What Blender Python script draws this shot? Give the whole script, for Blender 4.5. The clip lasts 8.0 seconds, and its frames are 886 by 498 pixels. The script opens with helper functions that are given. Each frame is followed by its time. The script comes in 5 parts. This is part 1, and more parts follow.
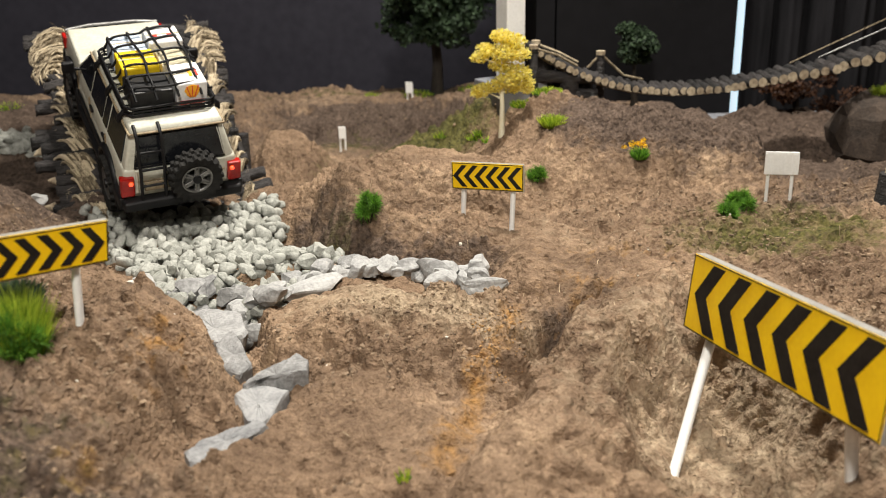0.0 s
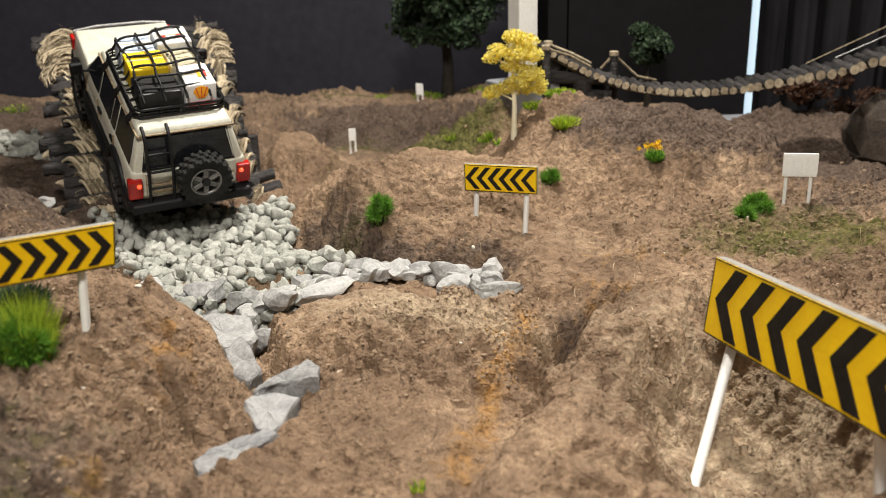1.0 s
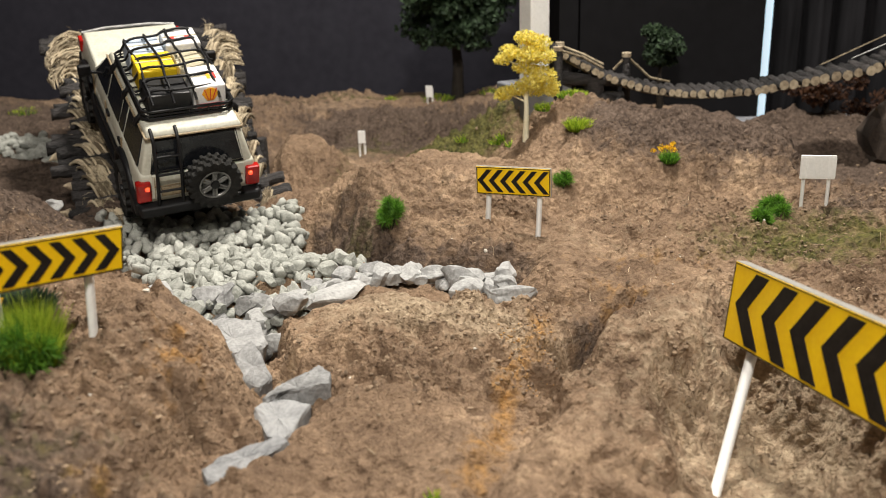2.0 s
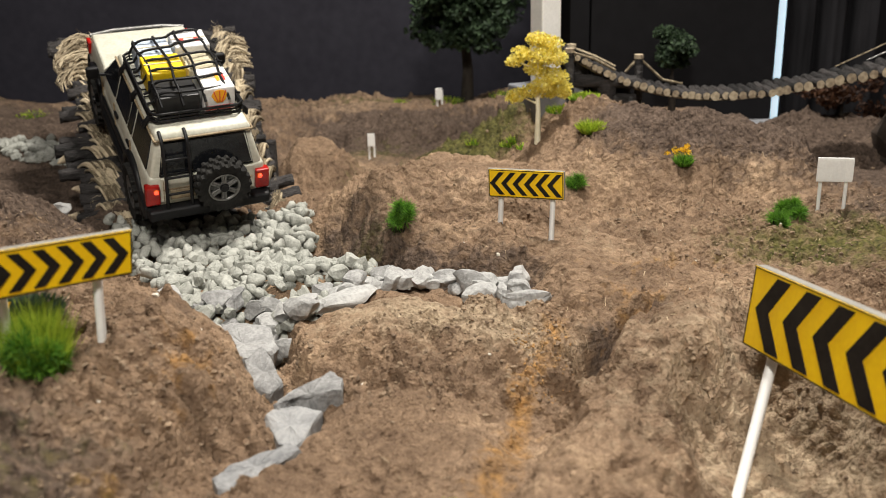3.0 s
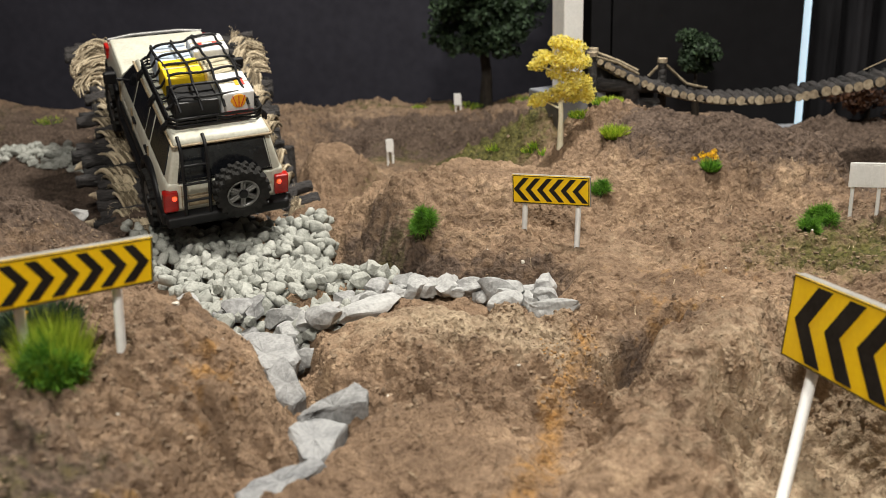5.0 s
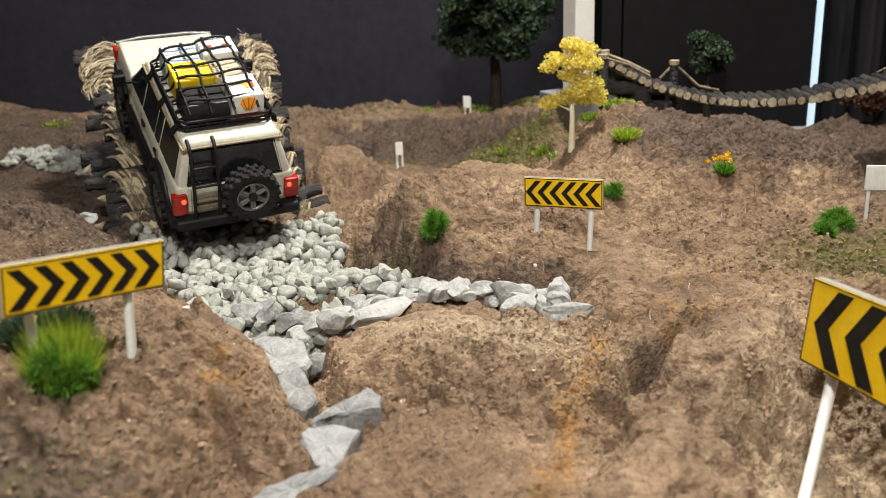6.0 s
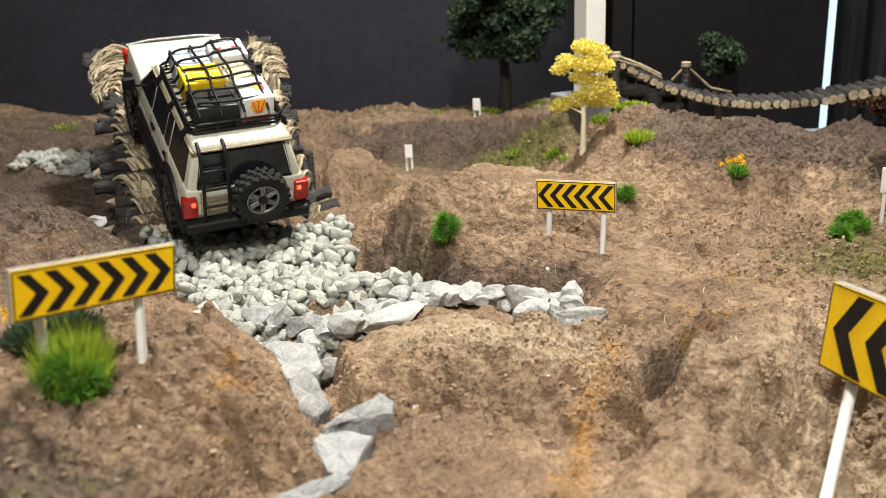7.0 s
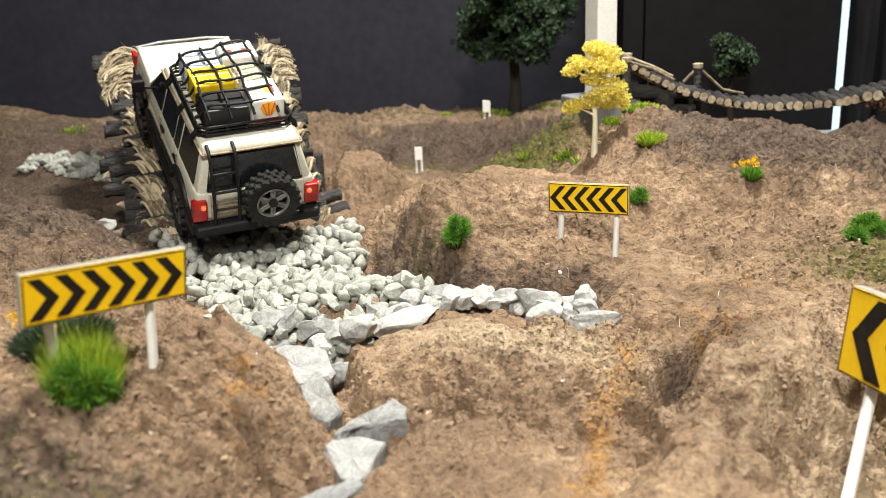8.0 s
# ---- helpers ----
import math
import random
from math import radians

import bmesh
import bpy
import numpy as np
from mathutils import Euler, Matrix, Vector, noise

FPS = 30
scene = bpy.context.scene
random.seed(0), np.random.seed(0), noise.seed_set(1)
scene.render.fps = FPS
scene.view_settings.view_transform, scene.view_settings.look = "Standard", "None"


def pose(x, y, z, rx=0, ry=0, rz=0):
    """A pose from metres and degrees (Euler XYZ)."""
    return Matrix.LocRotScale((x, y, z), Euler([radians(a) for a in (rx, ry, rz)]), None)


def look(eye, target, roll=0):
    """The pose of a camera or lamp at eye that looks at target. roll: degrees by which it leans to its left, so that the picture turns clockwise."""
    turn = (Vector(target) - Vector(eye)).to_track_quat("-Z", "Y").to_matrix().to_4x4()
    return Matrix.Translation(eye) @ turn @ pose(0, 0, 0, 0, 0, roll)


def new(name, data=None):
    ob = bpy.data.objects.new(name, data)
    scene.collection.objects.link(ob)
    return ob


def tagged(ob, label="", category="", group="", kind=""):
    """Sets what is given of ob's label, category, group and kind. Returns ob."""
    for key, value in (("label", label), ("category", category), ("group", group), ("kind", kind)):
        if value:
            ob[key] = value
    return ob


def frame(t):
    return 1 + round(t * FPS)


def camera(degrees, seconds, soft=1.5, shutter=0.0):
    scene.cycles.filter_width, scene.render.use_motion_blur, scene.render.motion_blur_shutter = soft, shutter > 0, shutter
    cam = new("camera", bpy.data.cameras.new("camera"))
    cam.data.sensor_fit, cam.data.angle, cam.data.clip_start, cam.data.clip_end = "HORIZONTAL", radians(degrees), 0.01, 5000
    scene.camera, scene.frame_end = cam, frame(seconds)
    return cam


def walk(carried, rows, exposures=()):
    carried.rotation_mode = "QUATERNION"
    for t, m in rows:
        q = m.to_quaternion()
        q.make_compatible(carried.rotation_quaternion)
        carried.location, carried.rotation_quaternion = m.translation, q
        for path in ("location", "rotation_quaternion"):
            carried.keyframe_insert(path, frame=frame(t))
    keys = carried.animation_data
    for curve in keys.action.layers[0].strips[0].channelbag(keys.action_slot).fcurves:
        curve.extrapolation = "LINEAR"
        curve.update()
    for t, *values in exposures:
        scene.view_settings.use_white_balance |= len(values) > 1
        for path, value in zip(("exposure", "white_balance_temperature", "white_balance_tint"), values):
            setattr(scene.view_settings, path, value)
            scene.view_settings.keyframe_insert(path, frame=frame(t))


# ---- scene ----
# A table-top off-road course: brown terrain, a log ramp bridge and a model four-wheel drive.
cam = camera(50, 8.0, soft=0.8)
cam.data.dof.use_dof = True
cam.data.dof.focus_distance = 0.77
cam.data.dof.aperture_fstop = 9.5
PATH = [
    (0.0, -0.0279, -0.2803, 0.2804, -0.0117, -0.3428, -0.0225),
    (0.5, -0.0296, -0.2732, 0.2783, -0.0070, -0.3414, -0.0240),
    (1.0, -0.0315, -0.2667, 0.2763, -0.0026, -0.3398, -0.0254),
    (1.5, -0.0334, -0.2606, 0.2744, 0.0016, -0.3381, -0.0267),
    (3.0, -0.0399, -0.2448, 0.2695, 0.0131, -0.3325, -0.0301),
    (3.5, -0.0422, -0.2403, 0.2681, 0.0167, -0.3306, -0.0312),
    (4.0, -0.0444, -0.2360, 0.2668, 0.0202, -0.3287, -0.0323),
    (4.5, -0.0467, -0.2321, 0.2656, 0.0237, -0.3268, -0.0333),
    (6.0, -0.0533, -0.2215, 0.2628, 0.0345, -0.3215, -0.0368),
    (6.5, -0.0553, -0.2183, 0.2621, 0.0383, -0.3199, -0.0381),
    (7.0, -0.0572, -0.2152, 0.2615, 0.0422, -0.3184, -0.0394),
    (7.5, -0.0589, -0.2121, 0.2610, 0.0463, -0.3171, -0.0409),
    (8.0, -0.0605, -0.2092, 0.2606, 0.0507, -0.3160, -0.0425),
]


def aimed(x, y, z, yaw, pitch, lean):
    """Eye, yaw to the left, pitch upwards and lean, in radians."""
    ahead = Vector((-math.sin(yaw) * math.cos(pitch), math.cos(yaw) * math.cos(pitch), math.sin(pitch)))
    eye = Vector((x, y, z))
    return look(eye, eye + ahead, math.degrees(lean))


walk(cam, [(row[0], aimed(*row[1:])) for row in PATH], [(0.0, 0.20, 6850, 10), (3.0, 0.06, 6780, 10), (4.5, 0.03, 6740, 9), (6.0, 0.20, 6720, 8), (7.0, 0.46, 6710, 7), (8.0, 0.63, 6700, 6)])

# ---- light: a hall lit from above and behind by added, unseen area lamps ----
world = bpy.data.worlds.new("hall")
scene.world = world
world.use_nodes = True
world.node_tree.nodes["Background"].inputs[0].default_value = (0.55, 0.62, 0.8, 1)
world.node_tree.nodes["Background"].inputs[1].default_value = 0.004


def panel(name, x, y, z, tx, ty, sx, sy, watts, colour):
    data = bpy.data.lights.new(name, "AREA")
    data.shape, data.size, data.size_y, data.energy, data.color = "RECTANGLE", sx, sy, watts, colour
    ob = new(name, data)
    ob.matrix_world = look((x, y, z), (tx, ty, 0))
    return ob


panel("added_area_lamp", 0.16, 0.78, 1.36, 0.0, 0.55, 0.16, 0.16, 31.0, (1.0, 0.965, 0.91))
# broad low fill, added behind the viewpoint to brighten sign faces and posts
panel("added_area_lamp", -0.20, -0.86, 0.95, 0.0, 0.4, 0.60, 0.40, 1.5, (1.0, 0.965, 0.91))
panel("added_area_lamp", -0.06, -0.62, 1.28, 0.0, 0.45, 0.18, 0.18, 18.5, (1.0, 0.965, 0.91))


# ---- materials ----
def material(name, dark, light, scale=60.0, rough=0.8, bump=0.3, metal=0.0, fine=None, spec=0.5, vary=0.0, gloss=None, grain=(1, 1, 1), distance=0.001):
    """Two colours mixed by coarse and fine noise, with relief from the fine noise. scale in features per metre."""
    m = bpy.data.materials.new(name)
    m.use_nodes = True
    nt = m.node_tree
    n, l = nt.nodes, nt.links
    b = n["Principled BSDF"]
    tc = n.new("ShaderNodeTexCoord")
    mp = n.new("ShaderNodeMapping")
    mp.inputs["Scale"].default_value = grain
    l.new(tc.outputs["Object"], mp.inputs["Vector"])
    big = n.new("ShaderNodeTexNoise")
    big.inputs["Scale"].default_value, big.inputs["Detail"].default_value, big.inputs["Roughness"].default_value = scale, 6, 0.65
    small = n.new("ShaderNodeTexNoise")
    small.inputs["Scale"].default_value, small.inputs["Detail"].default_value = fine or scale * 7, 4
    for t in (big, small):
        l.new(mp.outputs["Vector"], t.inputs["Vector"])
    add = n.new("ShaderNodeMath")
    add.operation = "MULTIPLY_ADD"
    add.inputs[1].default_value, add.inputs[2].default_value = 0.45, 0.0
    l.new(small.outputs["Fac"], add.inputs[0])
    sm = n.new("ShaderNodeMath")
    sm.operation = "MULTIPLY_ADD"
    sm.inputs[1].default_value = 0.75
    l.new(big.outputs["Fac"], sm.inputs[0])
    l.new(add.outputs[0], sm.inputs[2])
    last = sm
    if vary:
        info = n.new("ShaderNodeObjectInfo")
        geo = n.new("ShaderNodeNewGeometry")
        va = n.new("ShaderNodeMath")
        va.operation = "ADD"
        l.new(info.outputs["Random"], va.inputs[0])
        l.new(geo.outputs["Random Per Island"], va.inputs[1])
        vf = n.new("ShaderNodeMath")
        vf.operation = "FRACT"
        l.new(va.outputs[0], vf.inputs[0])
        vm = n.new("ShaderNodeMath")
        vm.operation = "MULTIPLY_ADD"
        vm.inputs[1].default_value = vary
        l.new(vf.outputs[0], vm.inputs[0])
        sub = n.new("ShaderNodeMath")
        sub.operation = "SUBTRACT"
        sub.inputs[1].default_value = vary / 2
        l.new(sm.outputs[0], sub.inputs[0])
        l.new(sub.outputs[0], vm.inputs[2])
        last = vm
    ramp = n.new("ShaderNodeValToRGB")
    ramp.color_ramp.elements[0].position, ramp.color_ramp.elements[1].position = 0.44, 0.76
    ramp.color_ramp.elements[0].color, ramp.color_ramp.elements[1].color = (*dark, 1), (*light, 1)
    l.new(last.outputs[0], ramp.inputs["Fac"])
    l.new(ramp.outputs["Color"], b.inputs["Base Color"])
    b.inputs["Roughness"].default_value, b.inputs["Metallic"].default_value = rough, metal
    b.inputs["Specular IOR Level"].default_value = spec
    if gloss:
        gr = n.new("ShaderNodeMapRange")
        gr.inputs["To Min"].default_value, gr.inputs["To Max"].default_value = gloss
        l.new(big.outputs["Fac"], gr.inputs["Value"])
        l.new(gr.outputs["Result"], b.inputs["Roughness"])
    if bump:
        bp = n.new("ShaderNodeBump")
        bp.inputs["Strength"].default_value, bp.inputs["Distance"].default_value = bump, distance
        l.new(sm.outputs[0], bp.inputs["Height"])
        l.new(bp.outputs["Normal"], b.inputs["Normal"])
    return m


def leafy(name, dark, light, scale, vary, through_light):
    """Foliage that lets some light through."""
    m = material(name, dark, light, scale, 0.75, 0.0, vary=vary)
    n, l = m.node_tree.nodes, m.node_tree.links
    ramp = next(x for x in n if x.type == "VALTORGB")
    thin = n.new("ShaderNodeBsdfTranslucent")
    l.new(ramp.outputs["Color"], thin.inputs["Color"])
    mix = n.new("ShaderNodeMixShader")
    mix.inputs["Fac"].default_value = through_light
    l.new(n["Principled BSDF"].outputs[0], mix.inputs[1])
    l.new(thin.outputs[0], mix.inputs[2])
    l.new(mix.outputs[0], n["Material Output"].inputs["Surface"])
    return m


def lit(name, colour, strength):
    m = bpy.data.materials.new(name)
    m.use_nodes = True
    b = m.node_tree.nodes["Principled BSDF"]
    b.inputs["Base Color"].default_value = (*colour, 1)
    b.inputs["Emission Color"].default_value = (*colour, 1)
    b.inputs["Emission Strength"].default_value = strength
    return m


def soil_material():
    """Trodden model soil; the cover attribute holds how much sand (red), moss (green), dark loam with painted shade
    (blue) and pale crust with painted brightness (alpha) lies where.
    """
    m = bpy.data.materials.new("soil")
    m.use_nodes = True
    n, l = m.node_tree.nodes, m.node_tree.links
    b = n["Principled BSDF"]
    b.inputs["Roughness"].default_value, b.inputs["Specular IOR Level"].default_value = 0.9, 0.18
    tc = n.new("ShaderNodeTexCoord")

    def grain(scale, detail, rough=0.5, bend=0.0):
        t = n.new("ShaderNodeTexNoise")
        t.inputs["Scale"].default_value, t.inputs["Detail"].default_value = scale, detail
        t.inputs["Roughness"].default_value, t.inputs["Distortion"].default_value = rough, bend
        l.new(tc.outputs["Object"], t.inputs["Vector"])
        return t.outputs["Fac"]

    def sums(*pairs):
        """Weighted sum of noises about their middle, plus one half."""
        last = None
        for socket, weight in pairs:
            k = n.new("ShaderNodeMath")
            k.operation = "MULTIPLY_ADD"
            k.inputs[1].default_value, k.inputs[2].default_value = weight, 0.5 * (1 - sum(w for _, w in pairs))
            l.new(socket, k.inputs[0])
            if last:
                l.new(last, k.inputs[2])
            last = k.outputs[0]
        return last

    def ramp(socket, *stops):
        r = n.new("ShaderNodeValToRGB")
        e = r.color_ramp.elements
        while len(e) < len(stops):
            e.new(0.5)
        for k, (at, colour) in enumerate(stops):
            e[k].position, e[k].color = at, (*colour, 1)
        l.new(socket, r.inputs["Fac"])
        return r.outputs["Color"]

    broad, lump, crumb, dust = grain(8, 4), grain(42, 6, 0.6, 0.6), grain(190, 4, 0.6), grain(700, 2)
    tone = sums((broad, 0.9), (lump, 0.6), (crumb, 0.55), (dust, 0.45))
    before = ramp(tone, (0.10, (0.090, 0.056, 0.037)), (0.36, (0.178, 0.118, 0.077)), (0.56, (0.268, 0.181, 0.118)), (0.88, (0.49, 0.350, 0.226)))
    at = n.new("ShaderNodeAttribute")
    at.attribute_name = "cover"
    split = n.new("ShaderNodeSeparateColor")
    l.new(at.outputs["Color"], split.inputs["Color"])
    edge_noise, shade = grain(85, 6, 0.6), sums((grain(260, 4), 1.0), (lump, 0.5))
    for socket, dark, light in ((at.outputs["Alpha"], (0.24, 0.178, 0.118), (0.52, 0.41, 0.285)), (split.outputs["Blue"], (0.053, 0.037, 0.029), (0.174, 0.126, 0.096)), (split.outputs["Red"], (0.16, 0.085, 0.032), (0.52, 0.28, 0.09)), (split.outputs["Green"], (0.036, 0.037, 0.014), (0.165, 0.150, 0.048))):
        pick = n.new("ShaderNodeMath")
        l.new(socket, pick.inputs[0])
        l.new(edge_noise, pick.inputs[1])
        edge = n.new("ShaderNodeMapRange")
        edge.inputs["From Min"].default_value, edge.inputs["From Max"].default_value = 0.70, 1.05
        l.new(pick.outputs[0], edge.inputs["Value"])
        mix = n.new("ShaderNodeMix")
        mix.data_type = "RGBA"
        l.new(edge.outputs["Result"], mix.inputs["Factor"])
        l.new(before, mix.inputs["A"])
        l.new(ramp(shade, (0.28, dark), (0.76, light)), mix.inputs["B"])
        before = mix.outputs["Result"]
    l.new(before, b.inputs["Base Color"])
    normal = None
    for height, strength, distance in ((grain(95, 5, 0.62, 0.5), 1.0, 0.0050), (grain(260, 3, 0.6), 1.0, 0.0034), (dust, 0.6, 0.0008)):
        bp = n.new("ShaderNodeBump")
        bp.inputs["Strength"].default_value, bp.inputs["Distance"].default_value = strength, distance
        l.new(height, bp.inputs["Height"])
        if normal:
            l.new(normal, bp.inputs["Normal"])
        normal = bp.outputs["Normal"]
    l.new(normal, b.inputs["Normal"])
    return m


SOIL = soil_material()
GRAVEL = material("pale_gravel", (0.23, 0.238, 0.212), (0.46, 0.465, 0.425), 150, 0.85, 0.8, fine=700, vary=0.18, distance=0.0008)
PALE_ROCK = material("pale_stone", (0.23, 0.23, 0.226), (0.47, 0.47, 0.46), 70, 0.85, 0.8, fine=420, vary=0.2, distance=0.0016)
NECK_ROCK = material("grey_stone", (0.16, 0.16, 0.16), (0.38, 0.38, 0.376), 70, 0.85, 0.8, fine=420, vary=0.2, distance=0.0016)
ROCK = material("grey_slate", (0.15, 0.153, 0.16), (0.33, 0.333, 0.335), 60, 0.8, 0.7, fine=420, vary=0.2, distance=0.001)
BARK = material("dark_bark", (0.0025, 0.0022, 0.0022), (0.050, 0.044, 0.043), 150, 0.70, 1.0, fine=600, vary=0.25, grain=(0.22, 1, 1), distance=0.0042)
BARE = material("split_wood", (0.25, 0.12, 0.045), (0.50, 0.30, 0.14), 120, 0.8, 0.4, grain=(0.2, 1, 1))
CUT = material("cut_wood", (0.24, 0.185, 0.125), (0.56, 0.47, 0.33), 300, 0.8, 0.3, vary=0.2)
ROPE = material("hemp_rope", (0.13, 0.10, 0.062), (0.58, 0.485, 0.34), 160, 0.95, 0.8, fine=1800, vary=0.5, distance=0.0005)
CREAM = material("cream_paint", (0.50, 0.49, 0.40), (0.70, 0.695, 0.61), 22, 0.35, 0.06, fine=300, gloss=(0.25, 0.5))
GRIME = material("dusty_cream", (0.16, 0.11, 0.06), (0.42, 0.34, 0.22), 60, 0.6, 0.1)
BLACK = material("black_plastic", (0.004, 0.004, 0.005), (0.011, 0.011, 0.012), 90, 0.5, 0.1, spec=0.3, gloss=(0.35, 0.65))
RUBBER = material("tyre_rubber", (0.010, 0.010, 0.010), (0.026, 0.025, 0.023), 120, 0.85, 0.3, spec=0.2)
GLASS = material("tinted_glass", (0.006, 0.007, 0.009), (0.016, 0.017, 0.02), 30, 0.12, 0.0, gloss=(0.08, 0.2))
GUNMETAL = material("gunmetal", (0.14, 0.14, 0.137), (0.30, 0.295, 0.29), 120, 0.4, 0.05, metal=0.85)
REDLENS = material("red_lens", (0.24, 0.006, 0.006), (0.45, 0.014, 0.010), 90, 0.2, 0.0)
AMBER = material("amber_lens", (0.65, 0.12, 0.01), (0.85, 0.22, 0.02), 90, 0.25, 0.0)
LAMP_ON = lit("lit_red_lamp", (1.0, 0.07, 0.03), 1.9)
LAMP_WHITE = lit("lit_white_lamp", (1.0, 0.85, 0.75), 3.0)
YELLOW = material("sign_yellow", (0.88, 0.53, 0.004), (0.97, 0.63, 0.006), 40, 0.45, 0.04, fine=300)
SIGNBLACK = material("sign_black", (0.009, 0.007, 0.006), (0.022, 0.019, 0.016), 60, 0.6, 0.05, spec=0.2)
WHITE = material("white_plastic", (0.82, 0.82, 0.80), (0.92, 0.92, 0.90), 50, 0.5, 0.1, fine=400)
BOARD = material("grey_white_board", (0.24, 0.232, 0.213), (0.34, 0.33, 0.305), 50, 0.6, 0.1, fine=400)
CARTON_W = material("white_carton", (0.66, 0.66, 0.66), (0.86, 0.86, 0.85), 60, 0.55, 0.05)
CARTON_Y = material("yellow_carton", (0.72, 0.48, 0.01), (0.88, 0.63, 0.02), 60, 0.5, 0.05)
CARTON_B = material("beige_carton", (0.42, 0.37, 0.25), (0.62, 0.57, 0.42), 60, 0.6, 0.05)
CARTON_K = material("black_case", (0.005, 0.005, 0.006), (0.017, 0.017, 0.018), 80, 0.45, 0.1)
CARTON_BLUE = material("pale_blue_carton", (0.45, 0.55, 0.68), (0.68, 0.76, 0.85), 60, 0.5, 0.05)
PRINT_RED = material("red_print", (0.55, 0.03, 0.02), (0.72, 0.05, 0.03), 80, 0.5, 0.0)
PRINT_ORANGE = material("orange_print", (0.85, 0.33, 0.01), (0.92, 0.45, 0.015), 80, 0.5, 0.0)
WALL = material("dark_wall_paint", (0.0190, 0.0185, 0.0255), (0.0305, 0.0300, 0.0400), 4, 0.8, 0.05, fine=60, spec=0.15)
PANEL_BLACK = material("black_panel", (0.0042, 0.0041, 0.0050), (0.0075, 0.0073, 0.0088), 5, 0.7, 0.05, fine=60, spec=0.15)
CURTAIN = material("dark_curtain", (0.0065, 0.0065, 0.0075), (0.0195, 0.019, 0.0215), 18, 0.9, 0.2, spec=0.1, grain=(1, 1, 0.1))
SKIRT = material("grey_skirting", (0.16, 0.17, 0.19), (0.28, 0.29, 0.32), 14, 0.6, 0.05)
DAYSLIT = lit("daylit_slit", (0.62, 0.82, 0.98), 0.62)
LEAF_DARK = leafy("dark_foliage", (0.010, 0.023, 0.010), (0.045, 0.082, 0.036), 60, 0.5, 0.3)
LEAF_GREEN = leafy("bright_foliage", (0.045, 0.14, 0.012), (0.19, 0.42, 0.04), 90, 0.6, 0.35)
LEAF_LIME = leafy("lime_foliage", (0.20, 0.32, 0.02), (0.55, 0.66, 0.07), 90, 0.6, 0.35)
LEAF_YELLOW = leafy("yellow_foliage", (0.78, 0.66, 0.10), (0.96, 0.89, 0.34), 90, 0.5, 0.5)
LEAF_RUST = leafy("rust_foliage", (0.022, 0.007, 0.003), (0.075, 0.027, 0.008), 50, 0.5, 0.35)
FLOWER = leafy("yellow_petals", (0.75, 0.40, 0.01), (0.92, 0.62, 0.02), 90, 0.5, 0.35)
TRUNK = material("tree_bark", (0.010, 0.008, 0.007), (0.05, 0.04, 0.03), 80, 0.9, 0.6, grain=(1, 1, 0.25))
PALE_TRUNK = material("pale_trunk", (0.78, 0.72, 0.50), (0.92, 0.88, 0.70), 90, 0.8, 0.3)


# ---- shared builders ----
def box_bm(bm, x0, x1, y0, y1, z0, z1, bevel=0.0, seg=2, m=None):
    """A bevelled box added to bm."""
    vs = [bm.verts.new((x, y, z)) for x in (x0, x1) for y in (y0, y1) for z in (z0, z1)]
    q = [(0, 1, 3, 2), (4, 6, 7, 5), (0, 4, 5, 1), (2, 3, 7, 6), (0, 2, 6, 4), (1, 5, 7, 3)]
    fs = [bm.faces.new([vs[i] for i in f]) for f in q]
    made = vs
    if bevel:
        r = bmesh.ops.bevel(bm, geom=list({e for f in fs for e in f.edges}), offset=bevel, segments=seg, affect="EDGES", profile=0.5)
        made = r["verts"] + [v for v in vs if v.is_valid]
    if m is not None:
        bmesh.ops.transform(bm, matrix=m, verts=list(set(made)))
    return bm


def tube_bm(bm, pts, r, sides=8, radii=None, cap=True):
    """A tube along points."""
    pts = [Vector(p) for p in pts]
    rings = []
    for i, p in enumerate(pts):
        d = (pts[min(i + 1, len(pts) - 1)] - pts[max(i - 1, 0)]).normalized()
        a = d.cross(Vector((0.31, 0.17, 0.93))).normalized()
        if a.length < 0.5:
            a = d.cross(Vector((1, 0, 0))).normalized()
        b = d.cross(a)
        rr = radii[i] if radii else r
        rings.append([bm.verts.new(p + rr * (math.cos(2 * math.pi * k / sides) * a + math.sin(2 * math.pi * k / sides) * b)) for k in range(sides)])
    for r0, r1 in zip(rings, rings[1:]):
        for k in range(sides):
            f = bm.faces.new((r0[k], r0[(k + 1) % sides], r1[(k + 1) % sides], r1[k]))
            f.smooth = True
    if cap:
        bm.faces.new([bm.verts.new(v.co) for v in rings[0][::-1]])
        bm.faces.new([bm.verts.new(v.co) for v in rings[-1]])
    return bm


def mesh_of(name, bm, *mats, smooth=None):
    bmesh.ops.recalc_face_normals(bm, faces=bm.faces)
    me = bpy.data.meshes.new(name)
    if smooth is not None:
        for f in bm.faces:
            f.smooth = smooth
    bm.to_mesh(me)
    bm.free()
    for m in mats:
        me.materials.append(m)
    return me


def part(name, bm, mat, parent, label="", m=None, smooth=None):
    """One mesh object under a thing or a part."""
    me = mesh_of(name, bm, *(mat if isinstance(mat, tuple) else (mat,)), smooth=smooth) if isinstance(bm, bmesh.types.BMesh) else bm
    ob = new(name, me)
    ob.parent = parent
    if m is not None:
        ob.matrix_basis = m
    if label:
        ob["label"] = label
    return ob


def thing(name, m, label, category, group="", kind=""):
    ob = new(name)
    ob.empty_display_size = 0.01
    ob.matrix_basis = m
    return tagged(ob, label, category, group, kind)


